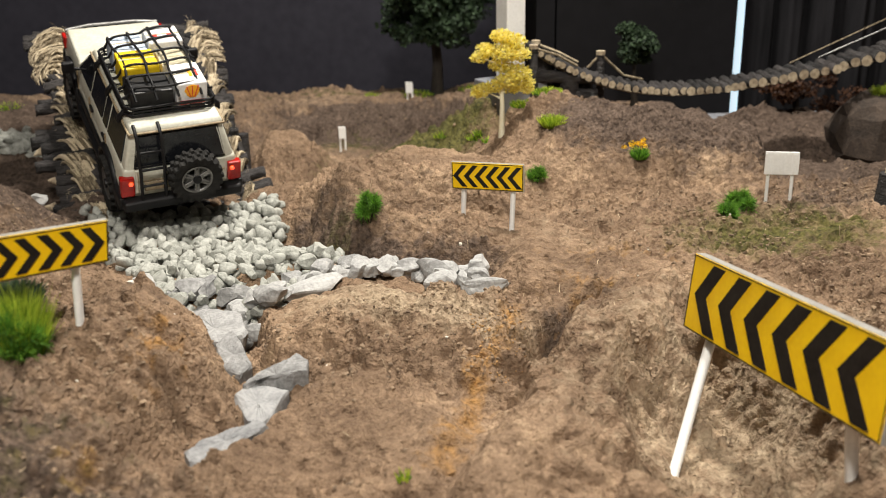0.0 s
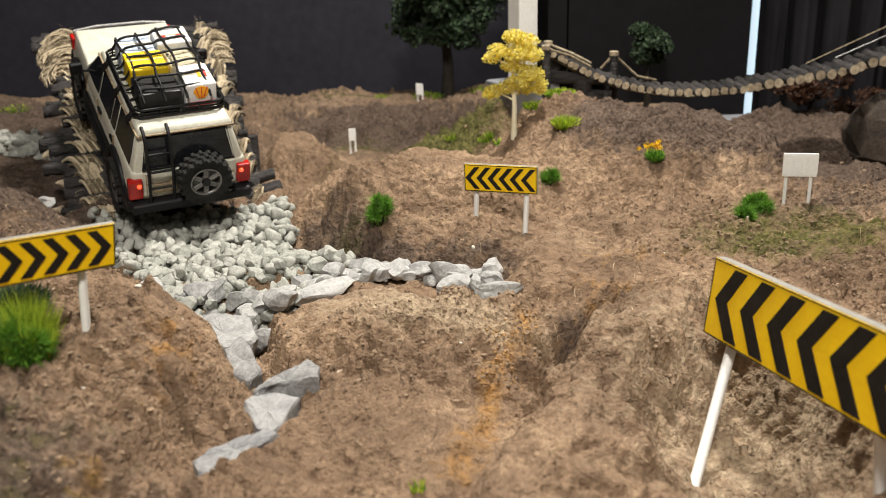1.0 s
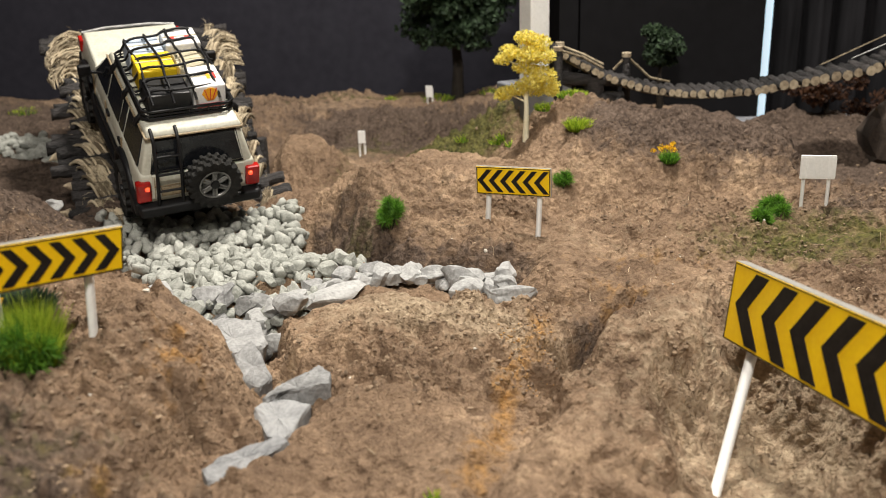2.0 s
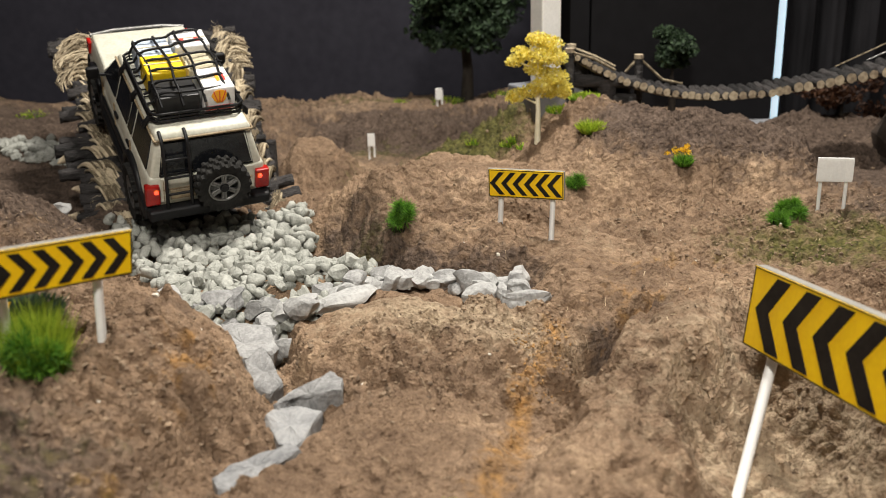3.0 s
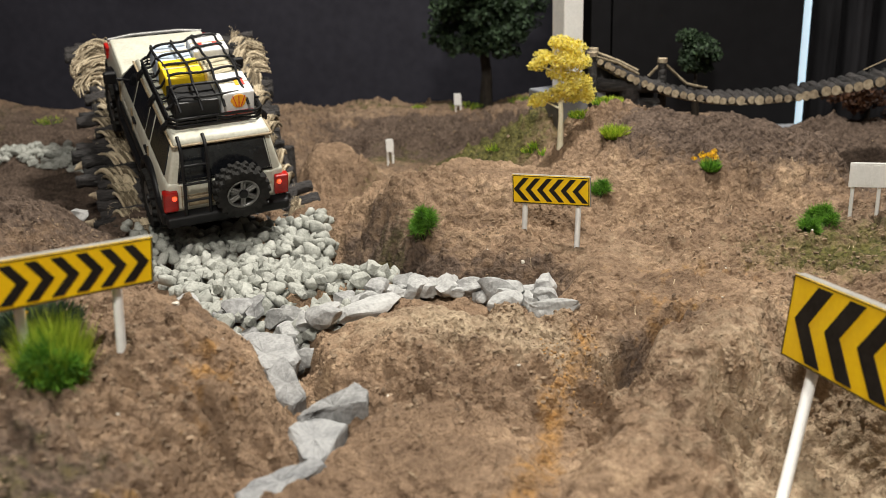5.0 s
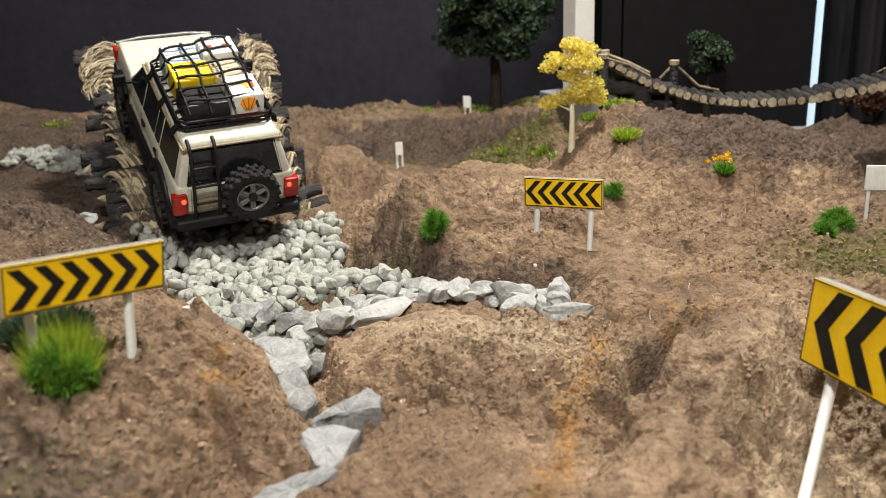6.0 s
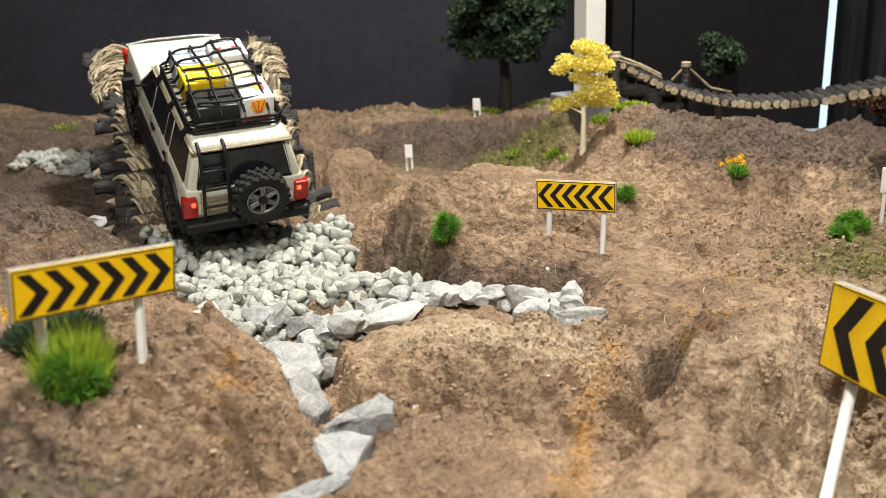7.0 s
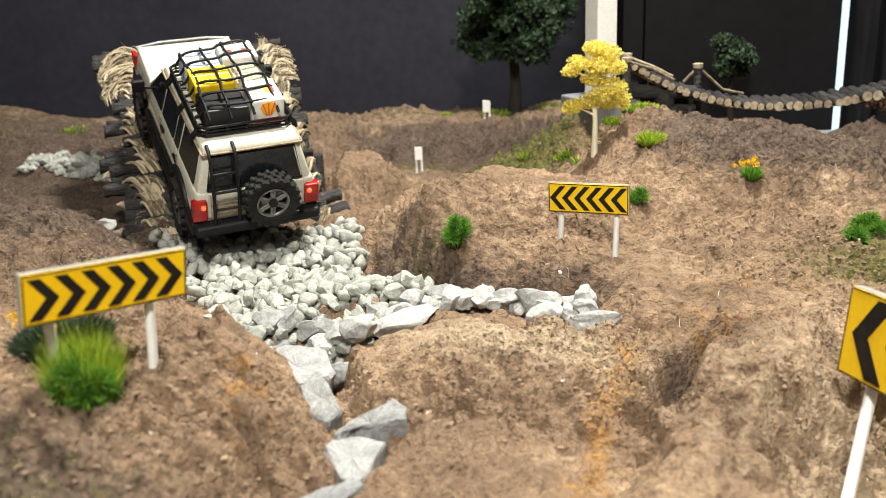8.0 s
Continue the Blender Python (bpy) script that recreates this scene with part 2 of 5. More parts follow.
def mesh_np(name, verts, faces, *mats, smooth=False):
    me = bpy.data.meshes.new(name)
    me.from_pydata([tuple(v) for v in verts], [], [tuple(f) for f in faces])
    for m in mats:
        me.materials.append(m)
    if smooth:
        me.polygons.foreach_set("use_smooth", [True] * len(me.polygons))
    me.update()
    return me


# ---- terrain ----
RNG = np.random.default_rng(7)
LATTICE = RNG.random((256, 256))


def value_noise(x, y):
    xi, yi = np.floor(x).astype(int), np.floor(y).astype(int)
    fx, fy = x - xi, y - yi
    fx, fy = fx * fx * fx * (fx * (fx * 6 - 15) + 10), fy * fy * fy * (fy * (fy * 6 - 15) + 10)
    a, b = LATTICE[xi % 256, yi % 256], LATTICE[(xi + 1) % 256, yi % 256]
    c, d = LATTICE[xi % 256, (yi + 1) % 256], LATTICE[(xi + 1) % 256, (yi + 1) % 256]
    return (a * (1 - fx) + b * fx) * (1 - fy) + (c * (1 - fx) + d * fx) * fy - 0.5


def fbm(x, y, scale, octaves=4, gain=0.5):
    total, amp = 0, 1.0
    for k in range(octaves):
        total = total + amp * value_noise(x * scale + 17.3 * k, y * scale - 9.1 * k)
        scale, amp = scale * 2.03, amp * gain
    return total


def mound(x, y, cx, cy, rx, ry, h, turn=0.0, p=2.0):
    c, s = math.cos(radians(turn)), math.sin(radians(turn))
    dx, dy = x - cx, y - cy
    u, v = (dx * c + dy * s) / rx, (-dx * s + dy * c) / ry
    return h * np.exp(-((u * u + v * v) ** (p / 2)))


def step(v, a, b):
    t = np.clip((v - a) / (b - a), 0, 1)
    return t * t * (3 - 2 * t)


def along(x, y, *pts):
    """Distance to a line through points."""
    best = np.full(np.shape(x), 9.0)
    for (ax, ay), (bx, by) in zip(pts, pts[1:]):
        t = np.clip(((x - ax) * (bx - ax) + (y - ay) * (by - ay)) / ((bx - ax) ** 2 + (by - ay) ** 2), 0, 1)
        best = np.minimum(best, np.hypot(x - ax - t * (bx - ax), y - ay - t * (by - ay)))
    return best


def ground_height(x, y, rough=True):
    x, y = np.asarray(x, float), np.asarray(y, float)
    wx = x + 0.02 * fbm(x, y, 14, 3) + 0.007 * fbm(x + 1.1, y, 55, 3)
    wy = y + 0.02 * fbm(x + 3.7, y + 1.9, 14, 3) + 0.008 * fbm(x, y + 2.3, 55, 3)
    z = np.zeros_like(wx)
    # valley behind the humps and the far plateau
    z -= 0.046 * step(wy, 0.74, 0.92) * (1 - step(wx, -0.02, 0.10))
    far = wy + 0.05 * fbm(x + 5, y * 0.4, 9, 3) + 0.02 * fbm(x + 2, z * 20 + y, 30, 2)
    z += (0.6 * step(far, 1.13, 1.16) + 0.4 * step(far, 1.165, 1.19)) * (0.043 - 0.030 * step(wx, -0.02, 0.10)) * (1 - step(wx, 0.25, 0.35))
    z -= 0.036 * step(wx, 0.335, 0.370) * step(wy, 0.66, 0.76)
    z -= 0.034 * (1 - step(wx, -0.47, -0.40)) * step(wy, 0.66, 0.74) * (1 - step(wy, 0.80, 0.92))
    # foreground
    z += mound(wx, wy, -0.335, 0.225, 0.175, 0.17, 0.058, 0, 6.0)
    z += mound(wx, wy, -0.05, 0.335, 0.098, 0.060, 0.017, 0, 4.0)
    z -= mound(wx, wy, 0.142, 0.215, 0.066, 0.080, 0.062, 0, 4.0)
    z += mound(wx, wy, 0.26, 0.25, 0.12, 0.12, 0.010, 0, 3.0)
    z -= mound(wx, wy, 0.17, 0.51, 0.07, 0.05, 0.010)
    # gravel basin, pit and stone channel
    z -= mound(wx, wy, -0.27, 0.63, 0.15, 0.16, 0.034, 20, 4.0)
    z -= mound(wx, wy, -0.078, 0.540, 0.090, 0.045, 0.016, -16, 6.0)
    z -= 0.042 * np.exp(-((along(x + 0.25 * (wx - x), y + 0.25 * (wy - y), (-0.160, 0.624), (-0.131, 0.570), (-0.087, 0.528), (-0.032, 0.505), (0.010, 0.494)) / 0.030) ** 4))
    z += 0.010 * np.exp(-((along(wx, wy, (-0.150, 0.668), (-0.108, 0.605), (-0.058, 0.560), (0.0, 0.545), (0.050, 0.520)) / 0.034) ** 4))
    z -= 0.015 * np.exp(-((along(x, y, (-0.215, 0.410), (-0.130, 0.455), (-0.060, 0.468), (0.012, 0.440)) / 0.028) ** 4))
    z -= 0.021 * np.exp(-((along(x, y, (-0.20, 0.42), (-0.167, 0.33), (-0.138, 0.24), (-0.18, 0.15)) / 0.020) ** 6))
    z -= mound(x, y, -0.192, 0.352, 0.036, 0.042, 0.020, 0, 6.0) + mound(x, y, -0.150, 0.408, 0.040, 0.028, 0.010, 20, 4.0)
    # sand groove, the torn gully beside it and the ridge over the gully
    z -= 0.012 * np.exp(-((along(wx, wy, (0.008, 0.385), (0.011, 0.318), (0.0, 0.257), (-0.009, 0.206), (-0.03, 0.10)) / 0.018) ** 2))
    z += 0.015 * np.exp(-((along(wx, wy, (0.135, 0.375), (0.085, 0.318), (0.055, 0.245), (0.030, 0.165)) / 0.032) ** 4))
    z -= 0.036 * np.exp(-((along(x + 0.4 * (wx - x), y + 0.4 * (wy - y), (0.108, 0.398), (0.074, 0.366), (0.042, 0.325)) / 0.014) ** 4))
    z -= 0.010 * np.exp(-((along(wx, wy, (0.046, 0.325), (0.022, 0.285), (0.012, 0.230)) / 0.010) ** 2))
    z += 0.010 * np.exp(-((along(x, y, (0.16, 0.40), (0.11, 0.31), (0.10, 0.22)) / 0.035) ** 2))
    z += mound(x, y, -0.085, 0.245, 0.026, 0.04, 0.009)
    z -= mound(x, y, -0.124, 0.330, 0.008, 0.006, 0.004)
    # middle hump and the hill with flowers
    z += mound(wx, wy, -0.040, 0.690, 0.135, 0.082, 0.032, 0, 6.0)
    z += mound(wx, wy, -0.138, 0.636, 0.034, 0.036, 0.020, 0, 4.0)
    z -= 0.14 * step(wy, 1.31, 1.39) * (1 - step(wx, 0.25, 0.35))
    z += mound(wx, wy, 0.205, 0.775, 0.150, 0.110, 0.052, -14, 7.0)
    z += mound(wx, wy, 0.160, 0.780, 0.085, 0.075, 0.008, 0, 3.0)
    z += mound(wx, wy, 0.075, 0.895, 0.095, 0.080, 0.044, 0, 3.0)
    z += mound(x, y, 0.056, 0.80, 0.050, 0.045, 0.017, 0, 3.0)
    z += mound(wx, wy, 0.0, 0.950, 0.085, 0.060, 0.044, 0, 3.0)
    # mounds beside the bridge
    z += mound(wx, wy, -0.545, 0.615, 0.125, 0.070, 0.040, 0, 4.0)
    z -= mound(wx, wy, -0.215, 0.44, 0.05, 0.045, 0.018, 0, 3.0)
    z += mound(wx, wy, -0.209, 0.95, 0.048, 0.050, 0.060, 0, 2.5)
    z += mound(wx, wy, 0.47, 1.03, 0.11, 0.07, 0.040, 0, 3.0)
    z += mound(wx, wy, -0.68, 1.13, 0.10, 0.05, 0.026, 0, 3.0)
    z += mound(wx, wy, -0.95, 1.25, 0.22, 0.12, 0.040, 0, 4.0)
    if rough:
        calm = 1 - 0.55 * step(y, 0.95, 1.15)
        z += calm * (0.011 * fbm(x, y, 11, 3) + 0.012 * fbm(x - 3, y, 23, 3) + 0.0055 * fbm(x + 5, y, 46, 3, 0.5))
        gully = np.abs(fbm(x * 0.8 + 0.03 * fbm(x, y, 18, 2), y + 3.3, 13, 3))
        z -= 0.008 * np.exp(-((gully / 0.035) ** 2)) * step(fbm(x + 2, y + 9, 6, 2), -0.1, 0.2)
        # torn faces: broken ledges and clods where the soil was dug
        rugged = step(fbm(x + 7, y - 2, 10, 4, 0.6), -0.06, 0.20) + mound(x, y, -0.06, 0.60, 0.13, 0.07, 1.0, 0, 4) + mound(x, y, 0.20, 0.70, 0.16, 0.06, 0.9, 0, 4) + mound(x, y, 0.07, 0.35, 0.05, 0.05, 0.8) + mound(x, y, -0.25, 0.20, 0.08, 0.12, 0.5)
        rugged = np.clip(rugged - mound(x, y, -0.05, 0.36, 0.09, 0.055, 0.6, 0, 4), 0, 1)
        shelf = z * 150 + 2.2 * fbm(x, y, 20, 3)
        z += (0.0008 + 0.0030 * rugged + mound(x, y, 0.22, 0.72, 0.13, 0.07, 0.0030, 0, 4)) * (shelf - np.floor(shelf) - step(shelf - np.floor(shelf), 0.55, 1.0))
        ridge = 0.5 - np.abs(fbm(x * 0.8 + 0.010 * fbm(x, y, 60, 2), y * 1.25 + 8, 40, 3, 0.55))
        z += (0.004 + 0.014 * rugged) * (np.clip(ridge, 0, 0.44) - 0.35)
        clod = np.abs(fbm(x + 6, y * 1.15 + 1, 95, 2, 0.55))
        z += (0.0030 + 0.0075 * rugged) * (np.clip(clod, 0, 0.36) - 0.15)
        crumb = fbm(x * 0.9 + 3, y * 1.1 + 5, 170, 2, 0.6)
        z += (0.0030 + 0.0050 * rugged) * np.clip(crumb, -0.2, 0.3)
        holes = fbm(x * 0.9 + 1.2, y * 1.2 + 7.4, 85, 2, 0.6)
        z -= 0.0060 * step(holes, 0.27, 0.34) * (0.08 + mound(x, y, 0.20, 0.75, 0.17, 0.10, 0.70, 0, 4))
        pits = fbm(x * 0.8 + 2.2, y * 1.5 + 4.4, 60, 3, 0.6)
        z -= 0.0030 * step(pits, 0.29, 0.42) * (1 - mound(x, y, 0.29, 0.53, 0.13, 0.09, 0.9, 0, 4))
    return z


def ground_z(x, y):
    return float(ground_height(np.array([x]), np.array([y]))[0])


def spaced(a, b, c, d, fine, coarse):
    """Coordinates from a to d, fine between b and c and widening outside."""
    mid = list(np.arange(b, c, fine))
    lo, s, v = [], fine, b
    while v > a:
        s = min(s * 1.08, coarse)
        v -= s
        lo.append(max(v, a))
    hi, s, v = [], fine, mid[-1]
    while v < d:
        s = min(s * 1.08, coarse)
        v += s
        hi.append(min(v, d))
    return np.array(lo[::-1] + mid + hi)


def build_ground():
    xs, ys = spaced(-1.5, -0.46, 0.42, 1.4, 0.00135, 0.03), spaced(-1.05, 0.12, 0.86, 1.52, 0.00135, 0.0032)
    gx, gy = np.meshgrid(xs, ys)
    gz = ground_height(gx, gy)
    nx, ny = len(xs), len(ys)
    v = np.stack([gx.ravel(), gy.ravel(), gz.ravel()], 1)
    i = np.arange(nx * ny).reshape(ny, nx)
    f = np.stack([i[:-1, :-1], i[:-1, 1:], i[1:, 1:], i[1:, :-1]], -1).reshape(-1, 4)
    me = bpy.data.meshes.new("ground")
    me.vertices.add(len(v))
    me.vertices.foreach_set("co", v.ravel())
    me.loops.add(len(f) * 4)
    me.loops.foreach_set("vertex_index", f.ravel())
    me.polygons.add(len(f))
    me.polygons.foreach_set("loop_start", np.arange(0, len(f) * 4, 4))
    me.polygons.foreach_set("loop_total", np.full(len(f), 4))
    me.polygons.foreach_set("use_smooth", np.ones(len(f), bool))
    me.update()
    x, y = v[:, 0], v[:, 1]
    sand = 0.37 * np.exp(-((along(x, y, (0.03, 0.38), (0.020, 0.32), (0.0, 0.28), (-0.008, 0.225), (-0.028, 0.17)) / 0.014) ** 2))
    sand += mound(x, y, -0.20, 0.13, 0.03, 0.02, 0.3) + mound(x, y, -0.19, 0.23, 0.02, 0.04, 0.33) + mound(x, y, 0.10, 0.40, 0.05, 0.04, 0.30) + mound(x, y, 0.15, 0.50, 0.09, 0.05, 0.26)
    moss = mound(x, y, 0.29, 0.53, 0.12, 0.08, 0.52, 0, 3) + mound(x, y, -0.035, 0.92, 0.12, 0.075, 0.72) + mound(x, y, -0.08, 1.28, 0.30, 0.03, 0.35) + mound(x, y, -0.95, 1.2, 0.2, 0.1, 0.5)
    moss += mound(x, y, -0.13, 0.60, 0.03, 0.03, 0.4) + mound(x, y, -0.26, 0.12, 0.10, 0.06, 0.25) + mound(x, y, -0.15, 1.10, 0.08, 0.05, 0.35)
    # dark loam, with shade of pit, gully, valley, corner and bridge painted in
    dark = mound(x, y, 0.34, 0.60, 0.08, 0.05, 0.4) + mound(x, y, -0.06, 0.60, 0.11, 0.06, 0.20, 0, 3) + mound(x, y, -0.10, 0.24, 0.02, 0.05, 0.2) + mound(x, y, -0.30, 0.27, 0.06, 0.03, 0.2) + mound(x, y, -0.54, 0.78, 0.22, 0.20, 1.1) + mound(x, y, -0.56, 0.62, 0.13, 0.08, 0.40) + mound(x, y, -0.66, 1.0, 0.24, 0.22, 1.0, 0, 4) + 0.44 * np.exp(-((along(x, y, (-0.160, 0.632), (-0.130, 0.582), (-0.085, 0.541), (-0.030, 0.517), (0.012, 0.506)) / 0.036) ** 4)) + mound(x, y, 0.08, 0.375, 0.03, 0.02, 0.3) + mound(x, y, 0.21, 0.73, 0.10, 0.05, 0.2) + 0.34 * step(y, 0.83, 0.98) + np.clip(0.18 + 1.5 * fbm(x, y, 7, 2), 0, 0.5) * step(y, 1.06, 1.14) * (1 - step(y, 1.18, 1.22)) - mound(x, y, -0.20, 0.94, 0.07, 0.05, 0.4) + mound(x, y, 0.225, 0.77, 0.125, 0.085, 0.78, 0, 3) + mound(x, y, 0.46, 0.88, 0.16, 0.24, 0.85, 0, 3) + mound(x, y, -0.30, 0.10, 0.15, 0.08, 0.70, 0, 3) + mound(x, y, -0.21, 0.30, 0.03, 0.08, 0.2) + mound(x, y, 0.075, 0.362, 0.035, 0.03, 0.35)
    # pale crust; the mound at 0.17, 0.25 paints the right foreground brighter
    pale = mound(x, y, -0.05, 0.355, 0.10, 0.055, 0.52, 0, 3) + mound(x, y, 0.10, 0.55, 0.14, 0.06, 0.22) + mound(x, y, 0.17, 0.25, 0.13, 0.13, 0.50) + mound(x, y, -0.05, 0.70, 0.10, 0.03, 0.18)
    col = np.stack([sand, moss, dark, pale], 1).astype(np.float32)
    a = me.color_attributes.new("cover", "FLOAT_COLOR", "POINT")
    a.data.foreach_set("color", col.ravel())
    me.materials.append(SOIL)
    return tagged(new("ground", me), "brown sculpted model soil with humps, gullies and moss", "ground", kind="structure")


build_ground()


# ---- the hall round the course ----
def slab(name, x0, x1, y0, y1, z0, z1, mat, label, bevel=0.0):
    bm = bmesh.new()
    box_bm(bm, x0, x1, y0, y1, z0, z1, bevel)
    return tagged(new(name, mesh_of(name, bm, mat)), label, name.split("_")[0], kind="structure")


slab("wall_north", -1.5, 0.13, 1.52, 1.62, -0.4, 1.7, WALL, "dark charcoal painted hall wall behind the course")
slab("wall_return", 0.133, 0.16, 1.14, 1.62, -0.4, 1.7, PANEL_BLACK, "narrow black return of the wall")
slab("wall_north_panel", 0.163, 0.428, 1.14, 1.22, -0.4, 1.7, PANEL_BLACK, "matt black panel beside the dark wall")
slab("wall_south", -1.5, 1.4, -1.15, -1.05, -0.4, 1.7, WALL, "dark charcoal painted wall")
slab("wall_west", -1.6, -1.5, -1.15, 1.62, -0.4, 1.7, WALL, "dark charcoal painted wall")
slab("wall_east", 1.4, 1.5, -1.15, 1.62, -0.4, 1.7, WALL, "dark charcoal painted wall")
slab("ceiling", -1.6, 1.5, -1.15, 1.62, 1.703, 1.8, WALL, "dark hall ceiling")
slab("window_slit", 0.4295, 0.449, 1.17, 1.21, -0.4, 1.7, DAYSLIT, "narrow bright slit of daylight beside a curtain")
slab("skirting", 0.25, 0.60, 1.085, 1.138, -0.3, -0.018, SKIRT, "grey plinth along the foot of the wall", 0.004)


def fold_curtain():
    """A hanging curtain with deep folds."""
    xs = np.arange(0.450, 1.39, 0.003)
    ys = 1.175 + 0.015 * np.sin(xs * 125 + 2.2 * np.sin(xs * 14)) + 0.006 * np.sin(xs * 290)
    v = [(x, y, z) for z in (-0.3, 1.69) for x, y in zip(xs, ys)] + [(x, y + 0.004, z) for z in (-0.3, 1.69) for x, y in zip(xs, ys)]
    n = len(xs)
    f = [(i, i + 1, n + i + 1, n + i) for i in range(n - 1)] + [(2 * n + i + 1, 2 * n + i, 3 * n + i, 3 * n + i + 1) for i in range(n - 1)]
    tagged(new("curtain", mesh_np("curtain", v, f, CURTAIN, smooth=True)), "dark grey curtain hanging in deep folds", "curtain")


fold_curtain()


def white_column():
    z = ground_z(0.083, 0.925)
    col = thing("pillar", pose(0.077, 0.930, z - 0.004, 0, 0, 28), "white square pillar on a pale grey plinth", "pillar")
    bm = bmesh.new()
    box_bm(bm, -0.034, 0.034, -0.034, 0.034, -0.03, 0.0222, 0.002)
    part("plinth", bm, SKIRT, col, "grey plinth")
    bm = bmesh.new()
    box_bm(bm, -0.0136, 0.0136, -0.0136, 0.0136, 0.022, 0.75, 0.002)
    part("shaft", bm, WHITE, col)


white_column()


# ---- chevron signs ----
def chevron_sign(x, y, z, yaw, lean, w, h, legs, toward, label, roll=0.0, post=0.075):
    """Board centre, yaw, tilt; legs: (offset along the board, the foot's place on the ground)."""
    s = thing("chevron_sign", pose(x, y, z, lean, roll, yaw), label, "road sign", "chevron signs")
    t = 0.0030 * w / 0.075
    bm = bmesh.new()
    box_bm(bm, -w / 2, w / 2, 0, t, -h / 2, h / 2, 0.0004)
    part("board", bm, BOARD, s, "grey-white plastic backing board")
    bm = bmesh.new()
    box_bm(bm, -w / 2 + 0.0006, w / 2 - 0.0006, -0.0006, 0.0, -h / 2 + 0.0006, h / 2 - 0.0006, 0.0002)
    part("sign_face", bm, YELLOW, s, "yellow sign face")
    bm = bmesh.new()
    e, g = 0.0009, 0.0006
    for x0, x1, z0, z1 in ((-w / 2 + e, w / 2 - e, h / 2 - e - g, h / 2 - e), (-w / 2 + e, w / 2 - e, -h / 2 + e, -h / 2 + e + g), (-w / 2 + e, -w / 2 + e + g, -h / 2 + e + g, h / 2 - e - g), (w / 2 - e - g, w / 2 - e, -h / 2 + e + g, h / 2 - e - g)):
        box_bm(bm, x0, x1, -0.0009, -0.00055, z0, z1)
    part("border", bm, SIGNBLACK, s, "thin black outline")
    pitch, wide, deep = w * 0.151, w * 0.070, h * 0.33
    for k in range(6):
        cx = (k - 2.5) * pitch
        bm = bmesh.new()
        hh = h / 2 - 0.0030
        pts = [(cx - toward * deep / 2, hh), (cx - toward * deep / 2 + wide, hh), (cx + toward * deep / 2 + wide, 0), (cx - toward * deep / 2 + wide, -hh), (cx - toward * deep / 2, -hh), (cx + toward * deep / 2, 0)]
        pts = [(px - wide / 2, pz) for px, pz in pts]
        lo = [bm.verts.new((px, -0.0006, pz)) for px, pz in pts]
        up = [bm.verts.new((px, -0.0011, pz)) for px, pz in pts]
        for q in ((0, 1, 2, 5), (5, 2, 3, 4)):
            bm.faces.new([up[i] for i in q])
        for i in range(6):
            bm.faces.new((lo[i], lo[(i + 1) % 6], up[(i + 1) % 6], up[i]))
        part("chevron", bm, SIGNBLACK, s, "black chevron stripe" if k == 0 else "")
    back = s.matrix_basis.inverted()
    for off, (fx, fy) in legs:
        bm = bmesh.new()
        r = 0.0025 * post / 0.075
        foot = back @ Vector((fx, fy, ground_z(fx, fy) - 0.008))
        tube_bm(bm, [(off, t + r * 0.8, h * 0.42), (off, t + r * 0.8, -h / 2), foot], r, 10)
        part("post", bm, WHITE, s, "round white post")
    return s


chevron_sign(0.0248, 0.574, 0.0456, -20, 0, 0.0700, 0.0265, ((-0.0245, (0.0020, 0.588)), (0.0235, (0.0462, 0.5605))), -1, "yellow chevron sign with black arrows on two white posts", -1.0)
chevron_sign(-0.2400, 0.2046, 0.1112, 48.2, 1.6, 0.0830, 0.0253, ((-0.027, (-0.2749, 0.2071)), (0.0235, (-0.2320, 0.2236))), 1, "yellow chevron sign on white posts beside a grass tuft", 6.0)
chevron_sign(0.1660, 0.2115, 0.0478, -76, -9.4, 0.1919, 0.0512, ((-0.077, (0.1130, 0.214)), (0.062, (0.192, 0.150))), -1, "large tilted yellow chevron sign on thin white posts", -5.7, 0.105)


# ---- stones ----
def ico(level):
    bm = bmesh.new()
    bmesh.ops.create_icosphere(bm, subdivisions=level, radius=1.0)
    v = np.array([p.co[:] for p in bm.verts])
    f = [tuple(p.index for p in q.verts) for q in bm.faces]
    bm.free()
    return v, f


ICO1, ICO2, ICO3 = ico(1), ico(2), ico(3)


def angular(rng, base, cuts, keep):
    """A rock: a ball whose sides are cut off by random planes."""
    v = base.copy()
    for _ in range(cuts):
        n = rng.normal(size=3)
        n /= np.linalg.norm(n)
        d = v @ n - rng.uniform(*keep)
        v = v - np.clip(d, 0, None)[:, None] * n
    v += 0.05 * np.sin(v[:, [1, 2, 0]] * 6 + rng.uniform(0, 6, 3)) + 0.010 * np.sin(v[:, [2, 0, 1]] * 15 + rng.uniform(0, 6, 3))
    return v / np.abs(v).max(0)


def rock(x, y, length, depth, height, yaw, lift=0.35, tilt=0.0, label="pale angular rock bedded in the soil", mat=None):
    rng = np.random.default_rng(int(abs(x) * 9000 + abs(y) * 7000))
    v = angular(rng, ICO3[0], 16, (0.45, 0.8)) * (length / 2, depth / 2, height / 2)
    ob = new("rock", mesh_np("rock", v, ICO3[1], mat or PALE_ROCK))
    ob.matrix_basis = pose(x, y, ground_z(x, y) + height * (lift - 0.12), tilt, 0, yaw)
    return tagged(ob, label, "rock", "rocks along the gravel track")


